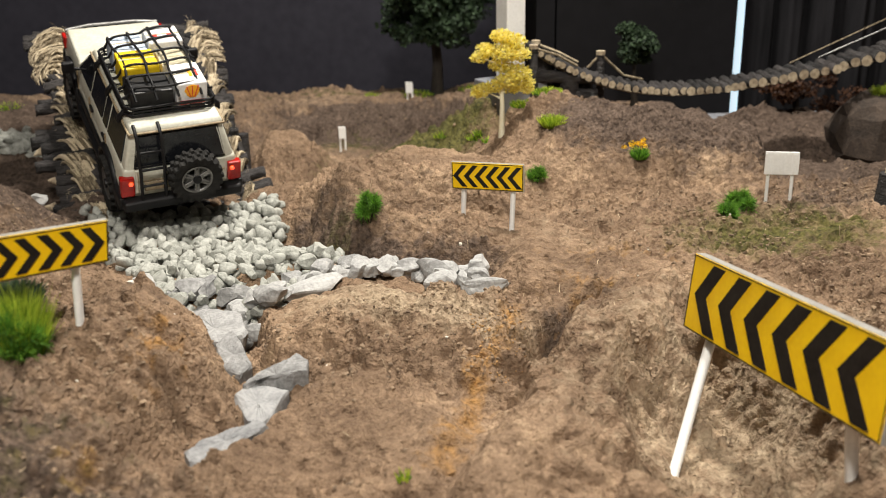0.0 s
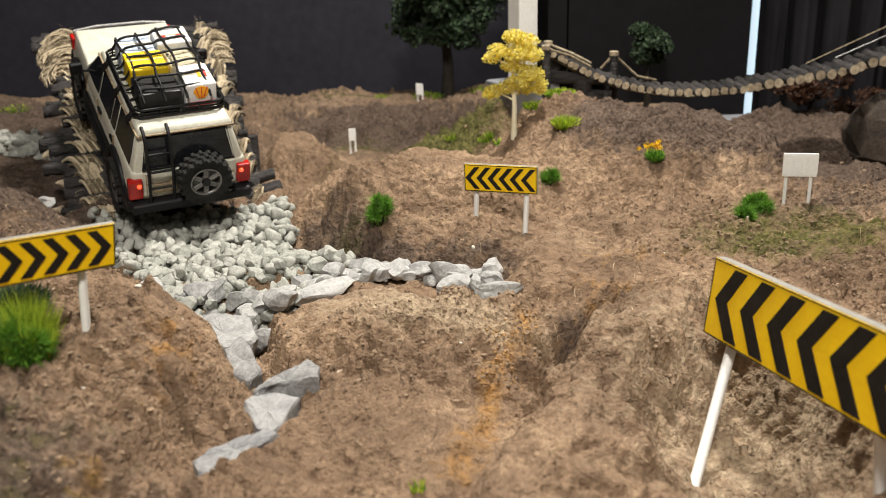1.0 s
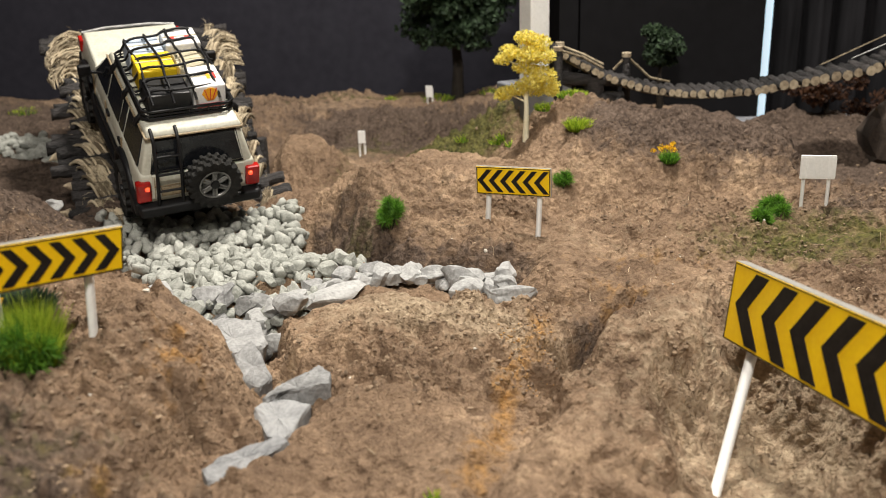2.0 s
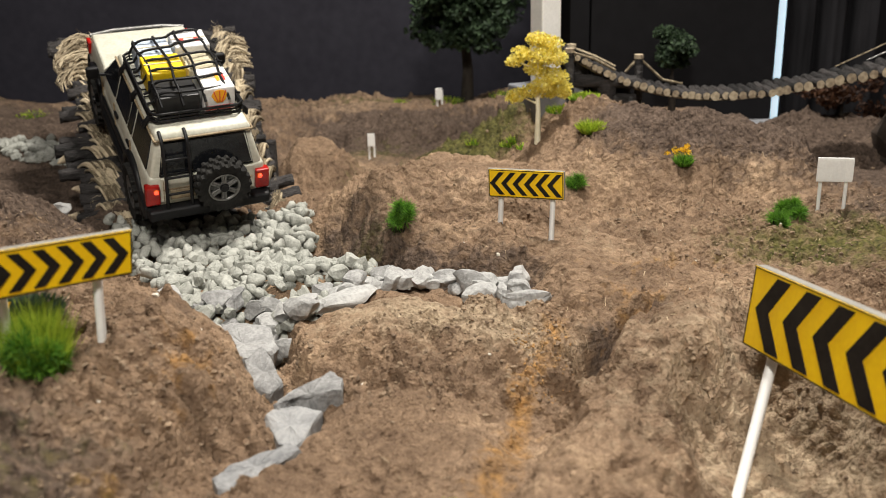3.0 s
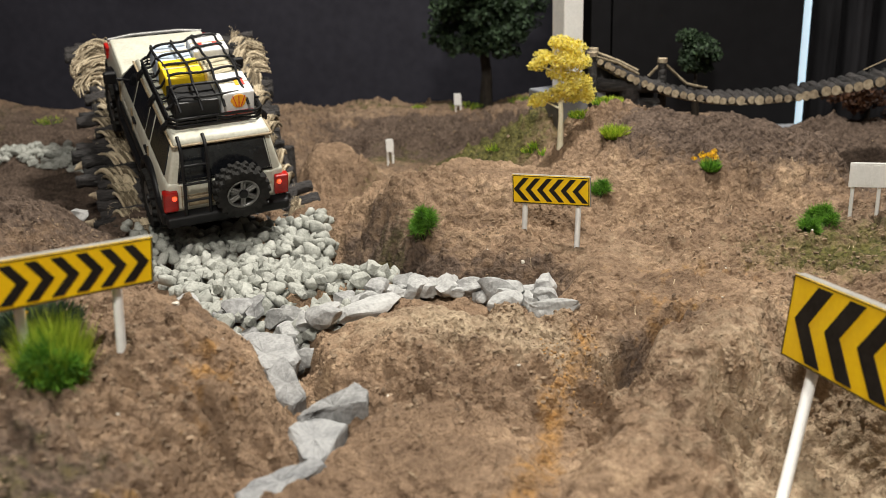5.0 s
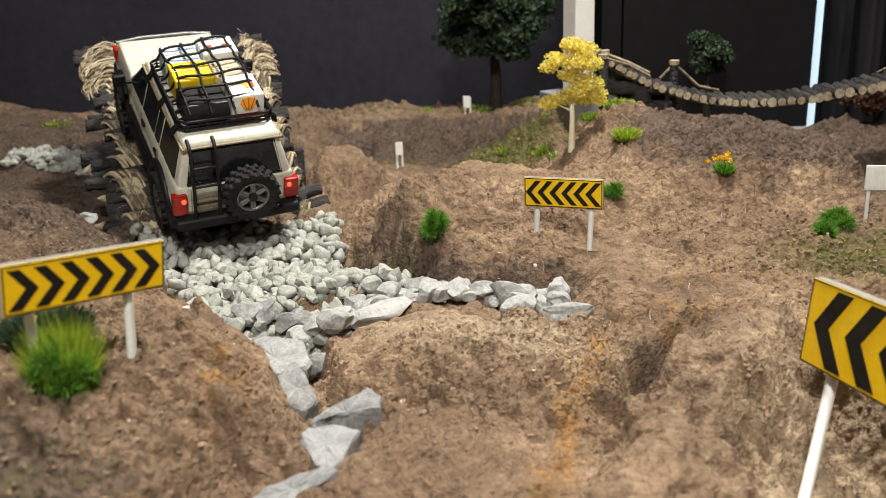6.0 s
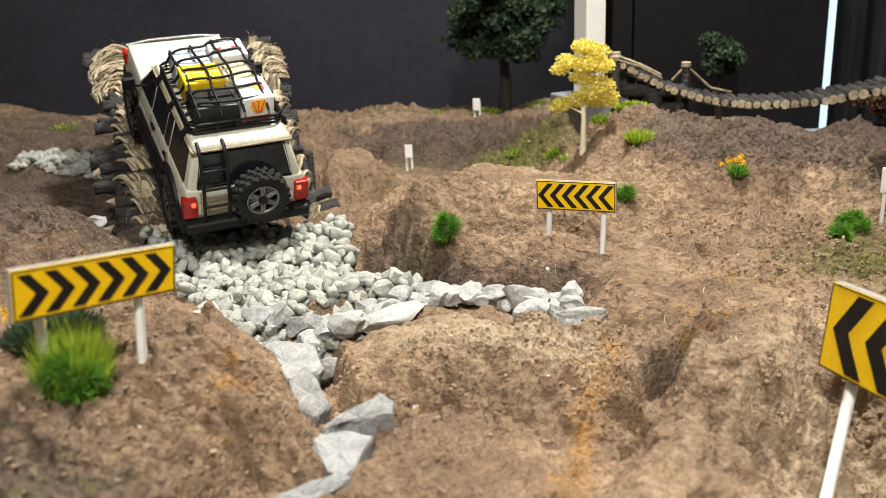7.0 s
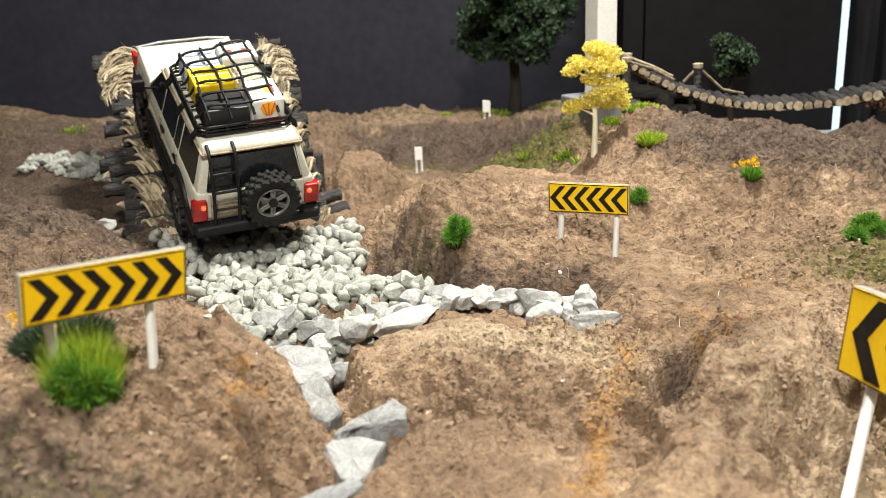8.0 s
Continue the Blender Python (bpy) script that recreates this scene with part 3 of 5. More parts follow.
# the chain of slabs down the channel, then the rim of the gravel
def flat_rock(x, y, points, top, deep, tip, label, mat=None):
    """A slab with a worn flat top, split sides and rounded edges, let into the soil."""
    rng = np.random.default_rng(int(abs(x) * 9000 + abs(y) * 7000))
    n = len(points)
    rings, per = ((0.84, -deep), (0.92, -0.55 * deep), (1.0, -0.0030), (0.96, -0.0007), (0.88, 0.0), (0.62, 0.0004), (0.3, 0.0)), 6
    v = []
    for k, (grow, z) in enumerate(rings):
        for i in range(n):
            a, b = points[i], points[(i + 1) % n]
            for q in range(per):
                u = q / per
                px, py = a[0] + (b[0] - a[0]) * u, a[1] + (b[1] - a[1]) * u
                v.append((px * grow * 0.95, py * grow * 0.95, z))
    v.append((0, 0, 0.0003))
    v = np.array(v)
    soft = np.sin(v[:, 0] * 300 + x * 90) * np.sin(v[:, 1] * 260 + y * 70) * 0.0007
    v[:, 2] += soft + rng.normal(0, 0.0002, len(v)) + v[:, 0] * tip[0] + v[:, 1] * tip[1]
    v[:, :2] += rng.normal(0, 0.00016, (len(v), 2)) + 0.0011 * np.stack([np.sin(v[:, 2] * 420 + v[:, 1] * 130 + x * 50), np.sin(v[:, 2] * 380 + v[:, 0] * 150 + y * 40)], 1) * (v[:, 2:] < -0.002)
    m = n * per
    f = [(k * m + i, k * m + (i + 1) % m, (k + 1) * m + (i + 1) % m, (k + 1) * m + i) for k in range(len(rings) - 1) for i in range(m)]
    e = (len(rings) - 1) * m
    f += [(e + i, e + (i + 1) % m, len(v) - 1) for i in range(m)]
    area = sum(points[i][0] * points[(i + 1) % n][1] - points[(i + 1) % n][0] * points[i][1] for i in range(n))
    if area < 0:
        f = [q[::-1] for q in f]
    ob = new("rock", mesh_np("rock", v, f, mat or ROCK))
    ob.matrix_basis = pose(x, y, top)
    return tagged(ob, label, "rock", "rocks along the gravel track")


flat_rock(-0.1350, 0.2273, ((-0.018, 0.0141), (-0.0102, 0.0262), (0.0174, 0.0169), (0.01, -0.0161), (0.0046, -0.0217), (-0.0038, -0.0194)), 0.004, 0.024, (0.03, 0.06), "flat pale grey slab in the stone channel")
flat_rock(-0.1476, 0.1892, ((-0.0225, -0.0098), (-0.016, 0.0006), (0.0049, 0.0164), (0.0162, 0.0225), (0.0237, 0.0156), (0.0166, 0.0066), (0.0019, -0.0107), (-0.0077, -0.0204), (-0.0171, -0.0208)), 0.002, 0.022, (0.02, 0.05), "long flat grey stone slab lying in a groove")
flat_rock(-0.1269, 0.2529, ((-0.0219, -0.0063), (-0.0114, 0.0105), (0.0033, 0.0186), (0.0104, 0.0257), (0.0194, 0.0153), (0.0199, 0.0020), (0.0097, -0.0010), (-0.0096, -0.0020), (-0.0188, -0.0080)), 0.010, 0.026, (0.10, 0.10), "wedge-shaped grey rock across the channel", NECK_ROCK)
flat_rock(-0.1835, 0.3376, ((-0.0277, 0.026), (-0.015, 0.0383), (0.0157, 0.0235), (0.0247, -0.0047), (0.0231, -0.0137), (0.009, -0.0230), (-0.0085, -0.0170), (-0.0213, 0.0026)), 0.005, 0.026, (0.06, 0.08), "large flat pale grey slab at the mouth of the channel", NECK_ROCK)
flat_rock(-0.1633, 0.2985, ((-0.0159, 0.0149), (-0.0059, 0.0302), (0.0028, 0.0156), (0.0142, -0.012), (0.0091, -0.0235), (-0.0043, -0.0161)), 0.003, 0.026, (0.10, 0.22), "tilted grey slab with a dark broken face", NECK_ROCK)
rock(-0.157, 0.356, 0.026, 0.016, 0.014, -8, 0.5, label="small pale rock wedged beside the slab")
rock(-0.210, 0.348, 0.022, 0.018, 0.018, 25, 0.6, label="small pale stone beside the slab")
rock(-0.202, 0.328, 0.020, 0.018, 0.016, -30, 0.6, label="small pale stone beside the slab", mat=NECK_ROCK)
rock(-0.202, 0.366, 0.026, 0.024, 0.022, 10, 0.55, mat=NECK_ROCK)
rock(-0.184, 0.398, 0.044, 0.034, 0.026, 25, 0.5, label="broad pale green-grey rock among the gravel")
rock(-0.214, 0.416, 0.030, 0.026, 0.022, 70, 0.5, mat=NECK_ROCK)
rock(-0.160, 0.424, 0.028, 0.024, 0.020, 40, 0.6, mat=NECK_ROCK)
rock(-0.238, 0.438, 0.024, 0.022, 0.018, 15, 0.6)
rock(-0.196, 0.438, 0.026, 0.020, 0.018, -35, 0.6, mat=NECK_ROCK)
rock(-0.432, 0.668, 0.024, 0.018, 0.016, 20, 0.5, label="pale yellowish stone at the foot of the logs")
rock(-0.124, 0.410, 0.056, 0.024, 0.020, 34, 0.6, label="long pale rock edging the soil island")
rock(-0.026, 0.452, 0.040, 0.026, 0.034, -25, 0.5, label="blocky pale rock standing on the stone rim")
rock(-0.022, 0.424, 0.030, 0.024, 0.024, 40, 0.45)
rock(0.006, 0.460, 0.028, 0.022, 0.022, 60, 0.5)
rock(0.014, 0.404, 0.046, 0.020, 0.018, 18, 0.45, label="flat pale rock at the end of the stone rim")


def mouth_rocks():
    """Broken stones between the slabs and the gravel."""
    rng = np.random.default_rng(29)
    for row, (y, x0, x1) in enumerate(((0.372, -0.206, -0.150), (0.390, -0.222, -0.146), (0.408, -0.236, -0.140), (0.428, -0.250, -0.142), (0.448, -0.262, -0.150))):
        for x in np.arange(x0, x1, 0.0165):
            s = rng.uniform(0.020, 0.032)
            rock(x + rng.normal() * 0.003, y + rng.normal() * 0.004, s, s * rng.uniform(0.7, 0.95), s * rng.uniform(0.55, 0.8), rng.uniform(0, 180), rng.uniform(0.6, 0.85), rng.uniform(-20, 20), "grey-white broken stone at the foot of the gravel", NECK_ROCK if rng.uniform() < 0.5 else PALE_ROCK)


mouth_rocks()


def rim_rocks():
    """Angular stones heaped along the rim between the gravel and the soil island."""
    rng = np.random.default_rng(17)
    line = ((-0.205, 0.405), (-0.160, 0.425), (-0.125, 0.452), (-0.090, 0.468), (-0.050, 0.464), (-0.010, 0.448), (0.012, 0.432))
    for (ax, ay), (bx, by) in zip(line, line[1:]):
        for k in range(5):
            for row in (0, 1):
                t = (k + rng.uniform(0.1, 0.9)) / 5
                s = rng.uniform(0.016, 0.031) * (1.0 if row == 0 else 0.8)
                rock(ax + (bx - ax) * t + rng.normal() * 0.004, ay + (by - ay) * t + row * 0.016 + rng.normal() * 0.003, s, s * rng.uniform(0.6, 0.9), s * rng.uniform(0.5, 0.8), rng.uniform(0, 180), rng.uniform(0.65, 0.9), rng.uniform(-20, 20), "pale angular stone on the rim of the gravel")


rim_rocks()


# ---- the log ramp bridge ----
BRIDGE = Vector((-0.313, 0.744, -0.030))
BYAW = 20.3
BU = Vector((math.cos(radians(BYAW)), math.sin(radians(BYAW)), 0))
LOG_R = 0.0069


def bridge_profile():
    """Centres along the deck: run, rise and slope in degrees."""
    out, run, rise = [], -0.012, -0.008
    for k in range(36):
        s = k * 2 * LOG_R * 0.97
        angle = 32.0 - 13.0 * s / 0.36 if s < 0.362 else max(19.0 - (s - 0.362) / 0.10 * 45.0, -24.0)
        out.append((run, rise, angle))
        run += 2 * LOG_R * 0.97 * math.cos(radians(angle))
        rise += 2 * LOG_R * 0.97 * math.sin(radians(angle))
    return out


def log_mesh(rng, length, radius, bark, sides=18, rings=60, knots=4, crook=1.0):
    """A crooked barked log along x with sawn ends."""
    t = np.linspace(-0.5, 0.5, rings)
    wob = np.stack([np.sin(t * 9 + rng.uniform(0, 6)) * 0.0022 * crook + np.sin(t * 23 + rng.uniform(0, 6)) * 0.0009 * crook for _ in range(2)], 1)
    v, f = [], []
    ridge = rng.normal(size=(rings + 8, sides))
    ridge = sum(ridge[q:q + rings] for q in range(9)) / 3
    ks = [(rng.uniform(-0.45, 0.45), rng.uniform(0, 6.28)) for _ in range(knots)]
    for i, s in enumerate(t):
        for k in range(sides):
            a = 2 * math.pi * k / sides
            r = radius * (1 + crook * (0.17 * math.sin(3 * a + s * 40) * math.sin(s * 31 + 2) + 0.10 * math.sin(5 * a + 60 * s + 3 * math.sin(25 * s)) + ridge[i, k] * 0.085 + rng.normal() * 0.02))
            for kx, ka in ks:
                r += radius * 0.30 * math.exp(-(((s - kx) / 0.02) ** 2) - (math.cos(a - ka) - 1) ** 2 * 6)
            v.append((s * length, wob[i, 0] + r * math.cos(a), wob[i, 1] + r * math.sin(a)))
    for i in range(rings - 1):
        for k in range(sides):
            f.append((i * sides + k, i * sides + (k + 1) % sides, (i + 1) * sides + (k + 1) % sides, (i + 1) * sides + k))
    f.append(tuple(range(sides))[::-1])
    f.append(tuple((rings - 1) * sides + k for k in range(sides)))
    me = mesh_np("log", v, f, bark, CUT)
    me.polygons.foreach_set("use_smooth", [True] * (len(f) - 2) + [False, False])
    me.polygons.foreach_set("material_index", [0] * (len(f) - 2) + [1, 1])
    return me


def strands_bm(bm, rng, count, radius, width, thick, reach=(0.0, 1.0)):
    """Rope strands laid aslant over a log that runs along x."""
    for k in range(count):
        x0 = (k + 0.5) / count * width - width / 2 + rng.normal() * 0.0007
        slant = 0.015 + rng.normal() * 0.003
        r = radius + thick * rng.uniform(0.6, 1.7)
        pts = []
        for j in range(10):
            a = math.pi * (reach[0] + (reach[1] - reach[0]) * j / 9)
            pts.append((x0 + slant * (0.5 - j / 9), -r * math.cos(a), r * math.sin(a)))
        tube_bm(bm, pts, thick, 5)


def fuzz_bm(bm, rng, count, size, centre):
    for _ in range(count):
        d = Vector(rng.normal(size=3)) * size
        p = Vector(centre) + Vector(rng.normal(size=3)) * size * 0.35
        tube_bm(bm, [p, p + d * 0.5 + Vector((0, 0, size * 0.3)), p + d * 0.8], 0.00022, 3, cap=False)


def log_bridge():
    rng = np.random.default_rng(11)
    br = thing("log_bridge", Matrix.Translation(BRIDGE) @ pose(0, 0, 0, 0, 0, BYAW), "arched ramp of dark bark logs lashed with hemp rope", "bridge")
    logs = [log_mesh(rng, 0.245, LOG_R * rng.uniform(0.84, 1.14), BARK) for _ in range(9)]
    ties = []
    for k in range(16):
        bm = bmesh.new()
        strands_bm(bm, rng, 12 if k < 8 else 7, LOG_R, 0.024 if k < 8 else 0.013, 0.0016)
        fuzz_bm(bm, rng, 14, 0.006, (0, 0, 0.008))
        ties.append(mesh_of("rope_lashing", bm, ROPE, smooth=True))
    prof = bridge_profile()
    for k, (run, rise, angle) in enumerate(prof):
        cut = 0.042 * min(k / 8, 1) - (-0.004 if k < 8 else 0.014 if k < 20 else 0.0105)
        stretch = 1 + rng.uniform(-0.08, 0.07) - cut / 0.245
        shift = rng.uniform(-0.014, 0.010) - cut / 2
        me = logs[k % 9]
        if k == 4:
            me = me.copy()
            me.materials.clear()
            me.materials.append(BARK), me.materials.append(CUT), me.materials.append(BARE)
            worn = [2 if 0.00 < p.center.x < 0.045 and p.center.z > 0.002 and p.center.y < 0.004 and i < len(me.polygons) - 2 else (0 if i < len(me.polygons) - 2 else 1) for i, p in enumerate(me.polygons)]
            me.polygons.foreach_set("material_index", worn)
        m = pose(shift, run, rise + rng.normal() * 0.0006, rng.uniform(0, 360) if k != 4 else 0, rng.normal() * 1.0, rng.normal() * 1.3) @ Matrix.Diagonal((stretch, 1, 1, 1))
        part("log", me, None, br, "", m)
        if k in (3, 6, 10, 15):
            bm = bmesh.new()
            tube_bm(bm, [(-0.120, 0, 0), (-0.127, 0.001, 0.002), (-0.132, 0, 0.005)], 0, 7, [LOG_R * 0.8, LOG_R * 0.5, LOG_R * 0.12])
            part("torn_end", bm, CUT, br, "pale torn end of a log", m)
        for u in (-0.079, 0.081):
            if k > 30 or (k % 4 == 3 and u > 0) or k % 5 == 4:
                continue
            m = pose(u - (0.08 * cut if u > 0 else 0.018 * min(k / 6, 1)) + rng.normal() * 0.0025, run, rise, angle, 0, rng.normal() * 8) @ Matrix.Diagonal((rng.uniform(0.8, 1.15), 1.16, 1.16, 1))
            if u > 0:
                m = m @ Matrix.Diagonal((-1, 1.05, 1.05, 1))
            part("rope_lashing", ties[int(rng.integers(8)) + (8 if u > 0 else 0)], None, br, "frayed tan hemp lashing" if k == 0 else "", m)
    for u in (-0.088, 0.088):
        bm = bmesh.new()
        tube_bm(bm, [(u, run + 0.008, rise - 0.0145) for run, rise, _ in prof[1::3]], 0.0075, 9)
        part("stringer", bm, BARK, br, "bark-covered bearer log under the deck")
    for u, n, reach in ((-0.100, 210, 0.029), (0.092, 100, 0.013)):
        bm = bmesh.new()
        run, rise, _ = prof[27]
        for _ in range(n):
            y0 = run + rng.uniform(-0.060, 0.012)
            base = rise + (y0 - run) * 0.45
            wide, high = reach * rng.uniform(0.6, 1.25), reach * rng.uniform(0.25, 0.85)
            twist, sag = rng.normal() * 0.012, rng.uniform(0.2, 1.0)
            arc = []
            for j in range(9):
                a = math.pi * (1.12 - 1.0 * j / 8)
                arc.append((u + wide * math.cos(a) + 0.003 * math.sin(j + twist * 300), y0 + twist * (j / 8 - 0.5) - 0.012 * sag * (1 - math.sin(a)), base + high * math.sin(a)))
            tube_bm(bm, arc, 0.0009, 5)
        fuzz_bm(bm, rng, 70, 0.0065, (u, run - 0.015, rise + reach * 0.4))
        part("rope_coil", bm, ROPE, br, "loose coil of frayed hemp rope")
    bm = bmesh.new()
    for k in range(2, 26, 2):
        run, rise, _ = prof[k]
        for u in (-0.112, 0.086):
            fuzz_bm(bm, rng, 6, 0.005, (u, run, rise + 0.004))
    tagged(part("loose_fibre", bm, ROPE, br), kind="stuff")
    for u, k, zt in ((-0.100, 12, 0.0), (0.100, 12, 0.0), (-0.100, 24, 0.0), (0.100, 24, 0.0)):
        run, rise, _ = prof[k]
        bm = bmesh.new()
        p = br.matrix_basis @ Vector((u, run, 0))
        tube_bm(bm, [(u, run, ground_z(p.x, p.y) - BRIDGE.z - 0.01), (u, run, rise - 0.02)], 0.008, 9)
        part("support_post", bm, BARK, br)


log_bridge()


# ---- the suspension bridge ----
def deck_z(x):
    u = x - 0.28
    return 0.0600 - 0.0287 * u + 1.3135 * u * u - 1.8633 * u ** 3 - 0.4 * max(x - 0.33, 0) ** 2 if x < 0.47 else 0.0818 + 0.24 * (x - 0.47)


def suspension_bridge():
    rng = np.random.default_rng(5)
    sb = thing("suspension_bridge", Matrix.Identity(4), "sagging rope bridge decked with small sawn logs", "bridge")
    logs = [log_mesh(rng, 0.052, 0.0043 * rng.uniform(0.88, 1.1), BARK, 14, 8, 1, 0.25) for _ in range(6)]
    x = 0.104
    while x < 0.70:
        s = (deck_z(x + 0.001) - deck_z(x)) / 0.001
        m = Matrix.Translation((x, 0.926 + rng.normal() * 0.002, deck_z(x))) @ pose(0, 0, 0, 0, 0, 90 + rng.normal() * 2) @ pose(0, 0, 0, rng.uniform(0, 360), 0, 0)
        sc = rng.uniform(0.85, 1.12) * (0.86 + 1.4 * (x - 0.10))
        part("deck_log", logs[int(rng.integers(6))], None, sb, "short deck log with pale sawn ends" if x < 0.105 else "", m @ Matrix.Diagonal((1, sc, sc, 1)))
        x += 0.0098 / math.hypot(1, s) * sc
    for y in (0.910, 0.940):
        bm = bmesh.new()
        tube_bm(bm, [(a, y, deck_z(a) - 0.0058) for a in np.arange(0.10, 0.70, 0.012)], 0.0013, 6)
        part("rope", bm, ROPE, sb)
    for y, z0, z1, xa, xb in ((0.908, 0.103, 0.20, 0.46, 0.66), (0.950, 0.090, 0.21, 0.44, 0.68)):
        bm = bmesh.new()
        tube_bm(bm, [(xa, y, z0 - 0.006), (0.5 * (xa + xb), y, 0.46 * z0 + 0.46 * z1), (xb, y, z1)], 0.0009, 6)
        part("cable", bm, GUNMETAL if y < 0.95 else ROPE, sb, "taut grey cable" if y < 0.95 else "")
    for (px, py), top in (((0.103, 0.902), 0.121), ((0.112, 0.958), 0.119), ((0.192, 0.935), 0.107)):
        bm = bmesh.new()
        tube_bm(bm, [(px, py, ground_z(px, py) - 0.01), (px + 0.001, py, 0.6 * top), (px, py, top)], 0.0052, 9)
        part("tower_post", bm, BARK, sb)
        bm = bmesh.new()
        tube_bm(bm, [(px, py, top - 0.004), (px, py, top + 0.001)], 0.0060, 10)
        part("post_cap", bm, CUT, sb)
        bm = bmesh.new()
        tube_bm(bm, [(px, py, top - 0.003), (px + 0.03, py, deck_z(px + 0.03) + 0.010), (px + 0.055, py, deck_z(px + 0.055) + 0.008)], 0.0018, 6)
        tube_bm(bm, [(px, py, top - 0.003), (px - 0.016, py, top - 0.02)], 0.0018, 6)
        part("stay_rope", bm, ROPE, sb)
    for k, (px, py) in enumerate(((0.118, 0.93), (0.135, 0.955), (0.170, 0.93), (0.150, 0.915))):
        bm = bmesh.new()
        tube_bm(bm, [(px, py, ground_z(px, py) - 0.01), (px, py, deck_z(px) - 0.006)], 0.012, 9)
        part("trestle_log", bm, BARK, sb)
    for z in (0.060, 0.082):
        bm = bmesh.new()
        tube_bm(bm, [(0.098, 0.912, z), (0.185, 0.912, z - 0.004)], 0.008, 9)
        part("trestle_beam", bm, BARK, sb)


suspension_bridge()


# ---- plants ----
def leaves_mesh(name, rng, blobs, count, size, mat, flat=0.6):
    """Small folded leaves scattered through and over a set of soft blobs (x, y, z, radius)."""
    v, f = [], []
    blobs = np.array(blobs, float)
    weight = blobs[:, 3] ** 2
    pick = rng.choice(len(blobs), count, p=weight / weight.sum())
    for b in pick:
        d = rng.normal(size=3)
        d /= np.linalg.norm(d)
        p = blobs[b, :3] + d * blobs[b, 3] * rng.uniform(0.45, 1.08) * (1, 1, flat)
        a = rng.normal(size=3)
        a /= np.linalg.norm(a)
        c = np.cross(a, rng.normal(size=3))
        c /= np.linalg.norm(c) + 1e-9
        s = size * rng.uniform(0.6, 1.4)
        i = len(v)
        v += [p - a * s * 0.5, p + c * s * 0.3, p + a * s * 0.5, p - c * s * 0.3 + d * s * 0.15]
        f += [(i, i + 1, i + 2), (i, i + 2, i + 3)]
    return mesh_np(name, v, f, mat)


def tree(x, y, height, crown, blobs, count, leaf, mat, bark, label, trunk_r, limbs=7, sink=0.006):
    rng = np.random.default_rng(int(abs(x * 1000) + abs(y * 777)))
    z = ground_z(x, y)
    t = thing("tree", pose(x, y, z), label, "tree")
    bm = bmesh.new()
    tube_bm(bm, [(0, 0, -sink), (trunk_r * 0.3, 0, height * 0.3), (-trunk_r * 0.3, 0, height * 0.65), (0, 0, height)], 0, 9, [trunk_r * 1.35, trunk_r, trunk_r * 0.75, trunk_r * 0.3])
    for bx, by, bz, br in blobs[:limbs]:
        s = max(bz - br * 0.9, height * 0.3)
        tube_bm(bm, [(0, 0, s), (bx * 0.5, by * 0.5, s * 0.45 + bz * 0.55), (bx, by, bz)], 0, 6, [trunk_r * 0.5, trunk_r * 0.35, trunk_r * 0.12])
    part("trunk", bm, bark, t)
    part("crown", leaves_mesh("crown", rng, blobs, count, leaf, mat), None, t)
    return t


def crown_blobs(seed, n, rx, rz, zc, r0, r1):
    rng = np.random.default_rng(seed)
    out = []
    for _ in range(n):
        d = rng.normal(size=3)
        d /= np.linalg.norm(d)
        k = rng.uniform(0.35, 1.0)
        out.append((d[0] * rx * k, d[1] * rx * k, zc + d[2] * rz * k, rng.uniform(r0, r1)))
    return out


tree(-0.014, 1.295, 0.17, 0.1, crown_blobs(3, 64, 0.090, 0.088, 0.156, 0.018, 0.034), 15000, 0.0085, LEAF_DARK, TRUNK, "dark green model tree with a dense rounded crown", 0.0085)
tree(0.2635, 1.06, 0.070, 0.05, crown_blobs(4, 30, 0.027, 0.028, 0.096, 0.010, 0.016), 5200, 0.0058, LEAF_DARK, TRUNK, "small dark green model tree behind the rope bridge", 0.005)
YBLOBS = [(0.0, 0, 0.102, 0.011), (0.012, 0.004, 0.096, 0.013), (0.003, -0.004, 0.086, 0.013), (-0.014, 0, 0.088, 0.012), (-0.022, 0.003, 0.080, 0.009), (0.018, 0, 0.083, 0.012), (0.0, 0.004, 0.072, 0.012), (0.016, 0, 0.064, 0.014), (0.004, -0.003, 0.056, 0.012), (0.023, 0.002, 0.053, 0.011), (-0.008, 0, 0.050, 0.010), (-0.020, 0, 0.046, 0.010), (0.010, 0.004, 0.048, 0.010), (-0.025, -0.002, 0.043, 0.007), (0.026, 0, 0.047, 0.008)]
YBLOBS = [(a * 1.12, b * 1.12, c * 1.08, r * 1.15) for a, b, c, r in YBLOBS]
tree(0.0555, 0.80, 0.105, 0.03, YBLOBS, 8000, 0.0032, LEAF_YELLOW, PALE_TRUNK, "yellow autumn model tree with a pale trunk", 0.0028, 12)


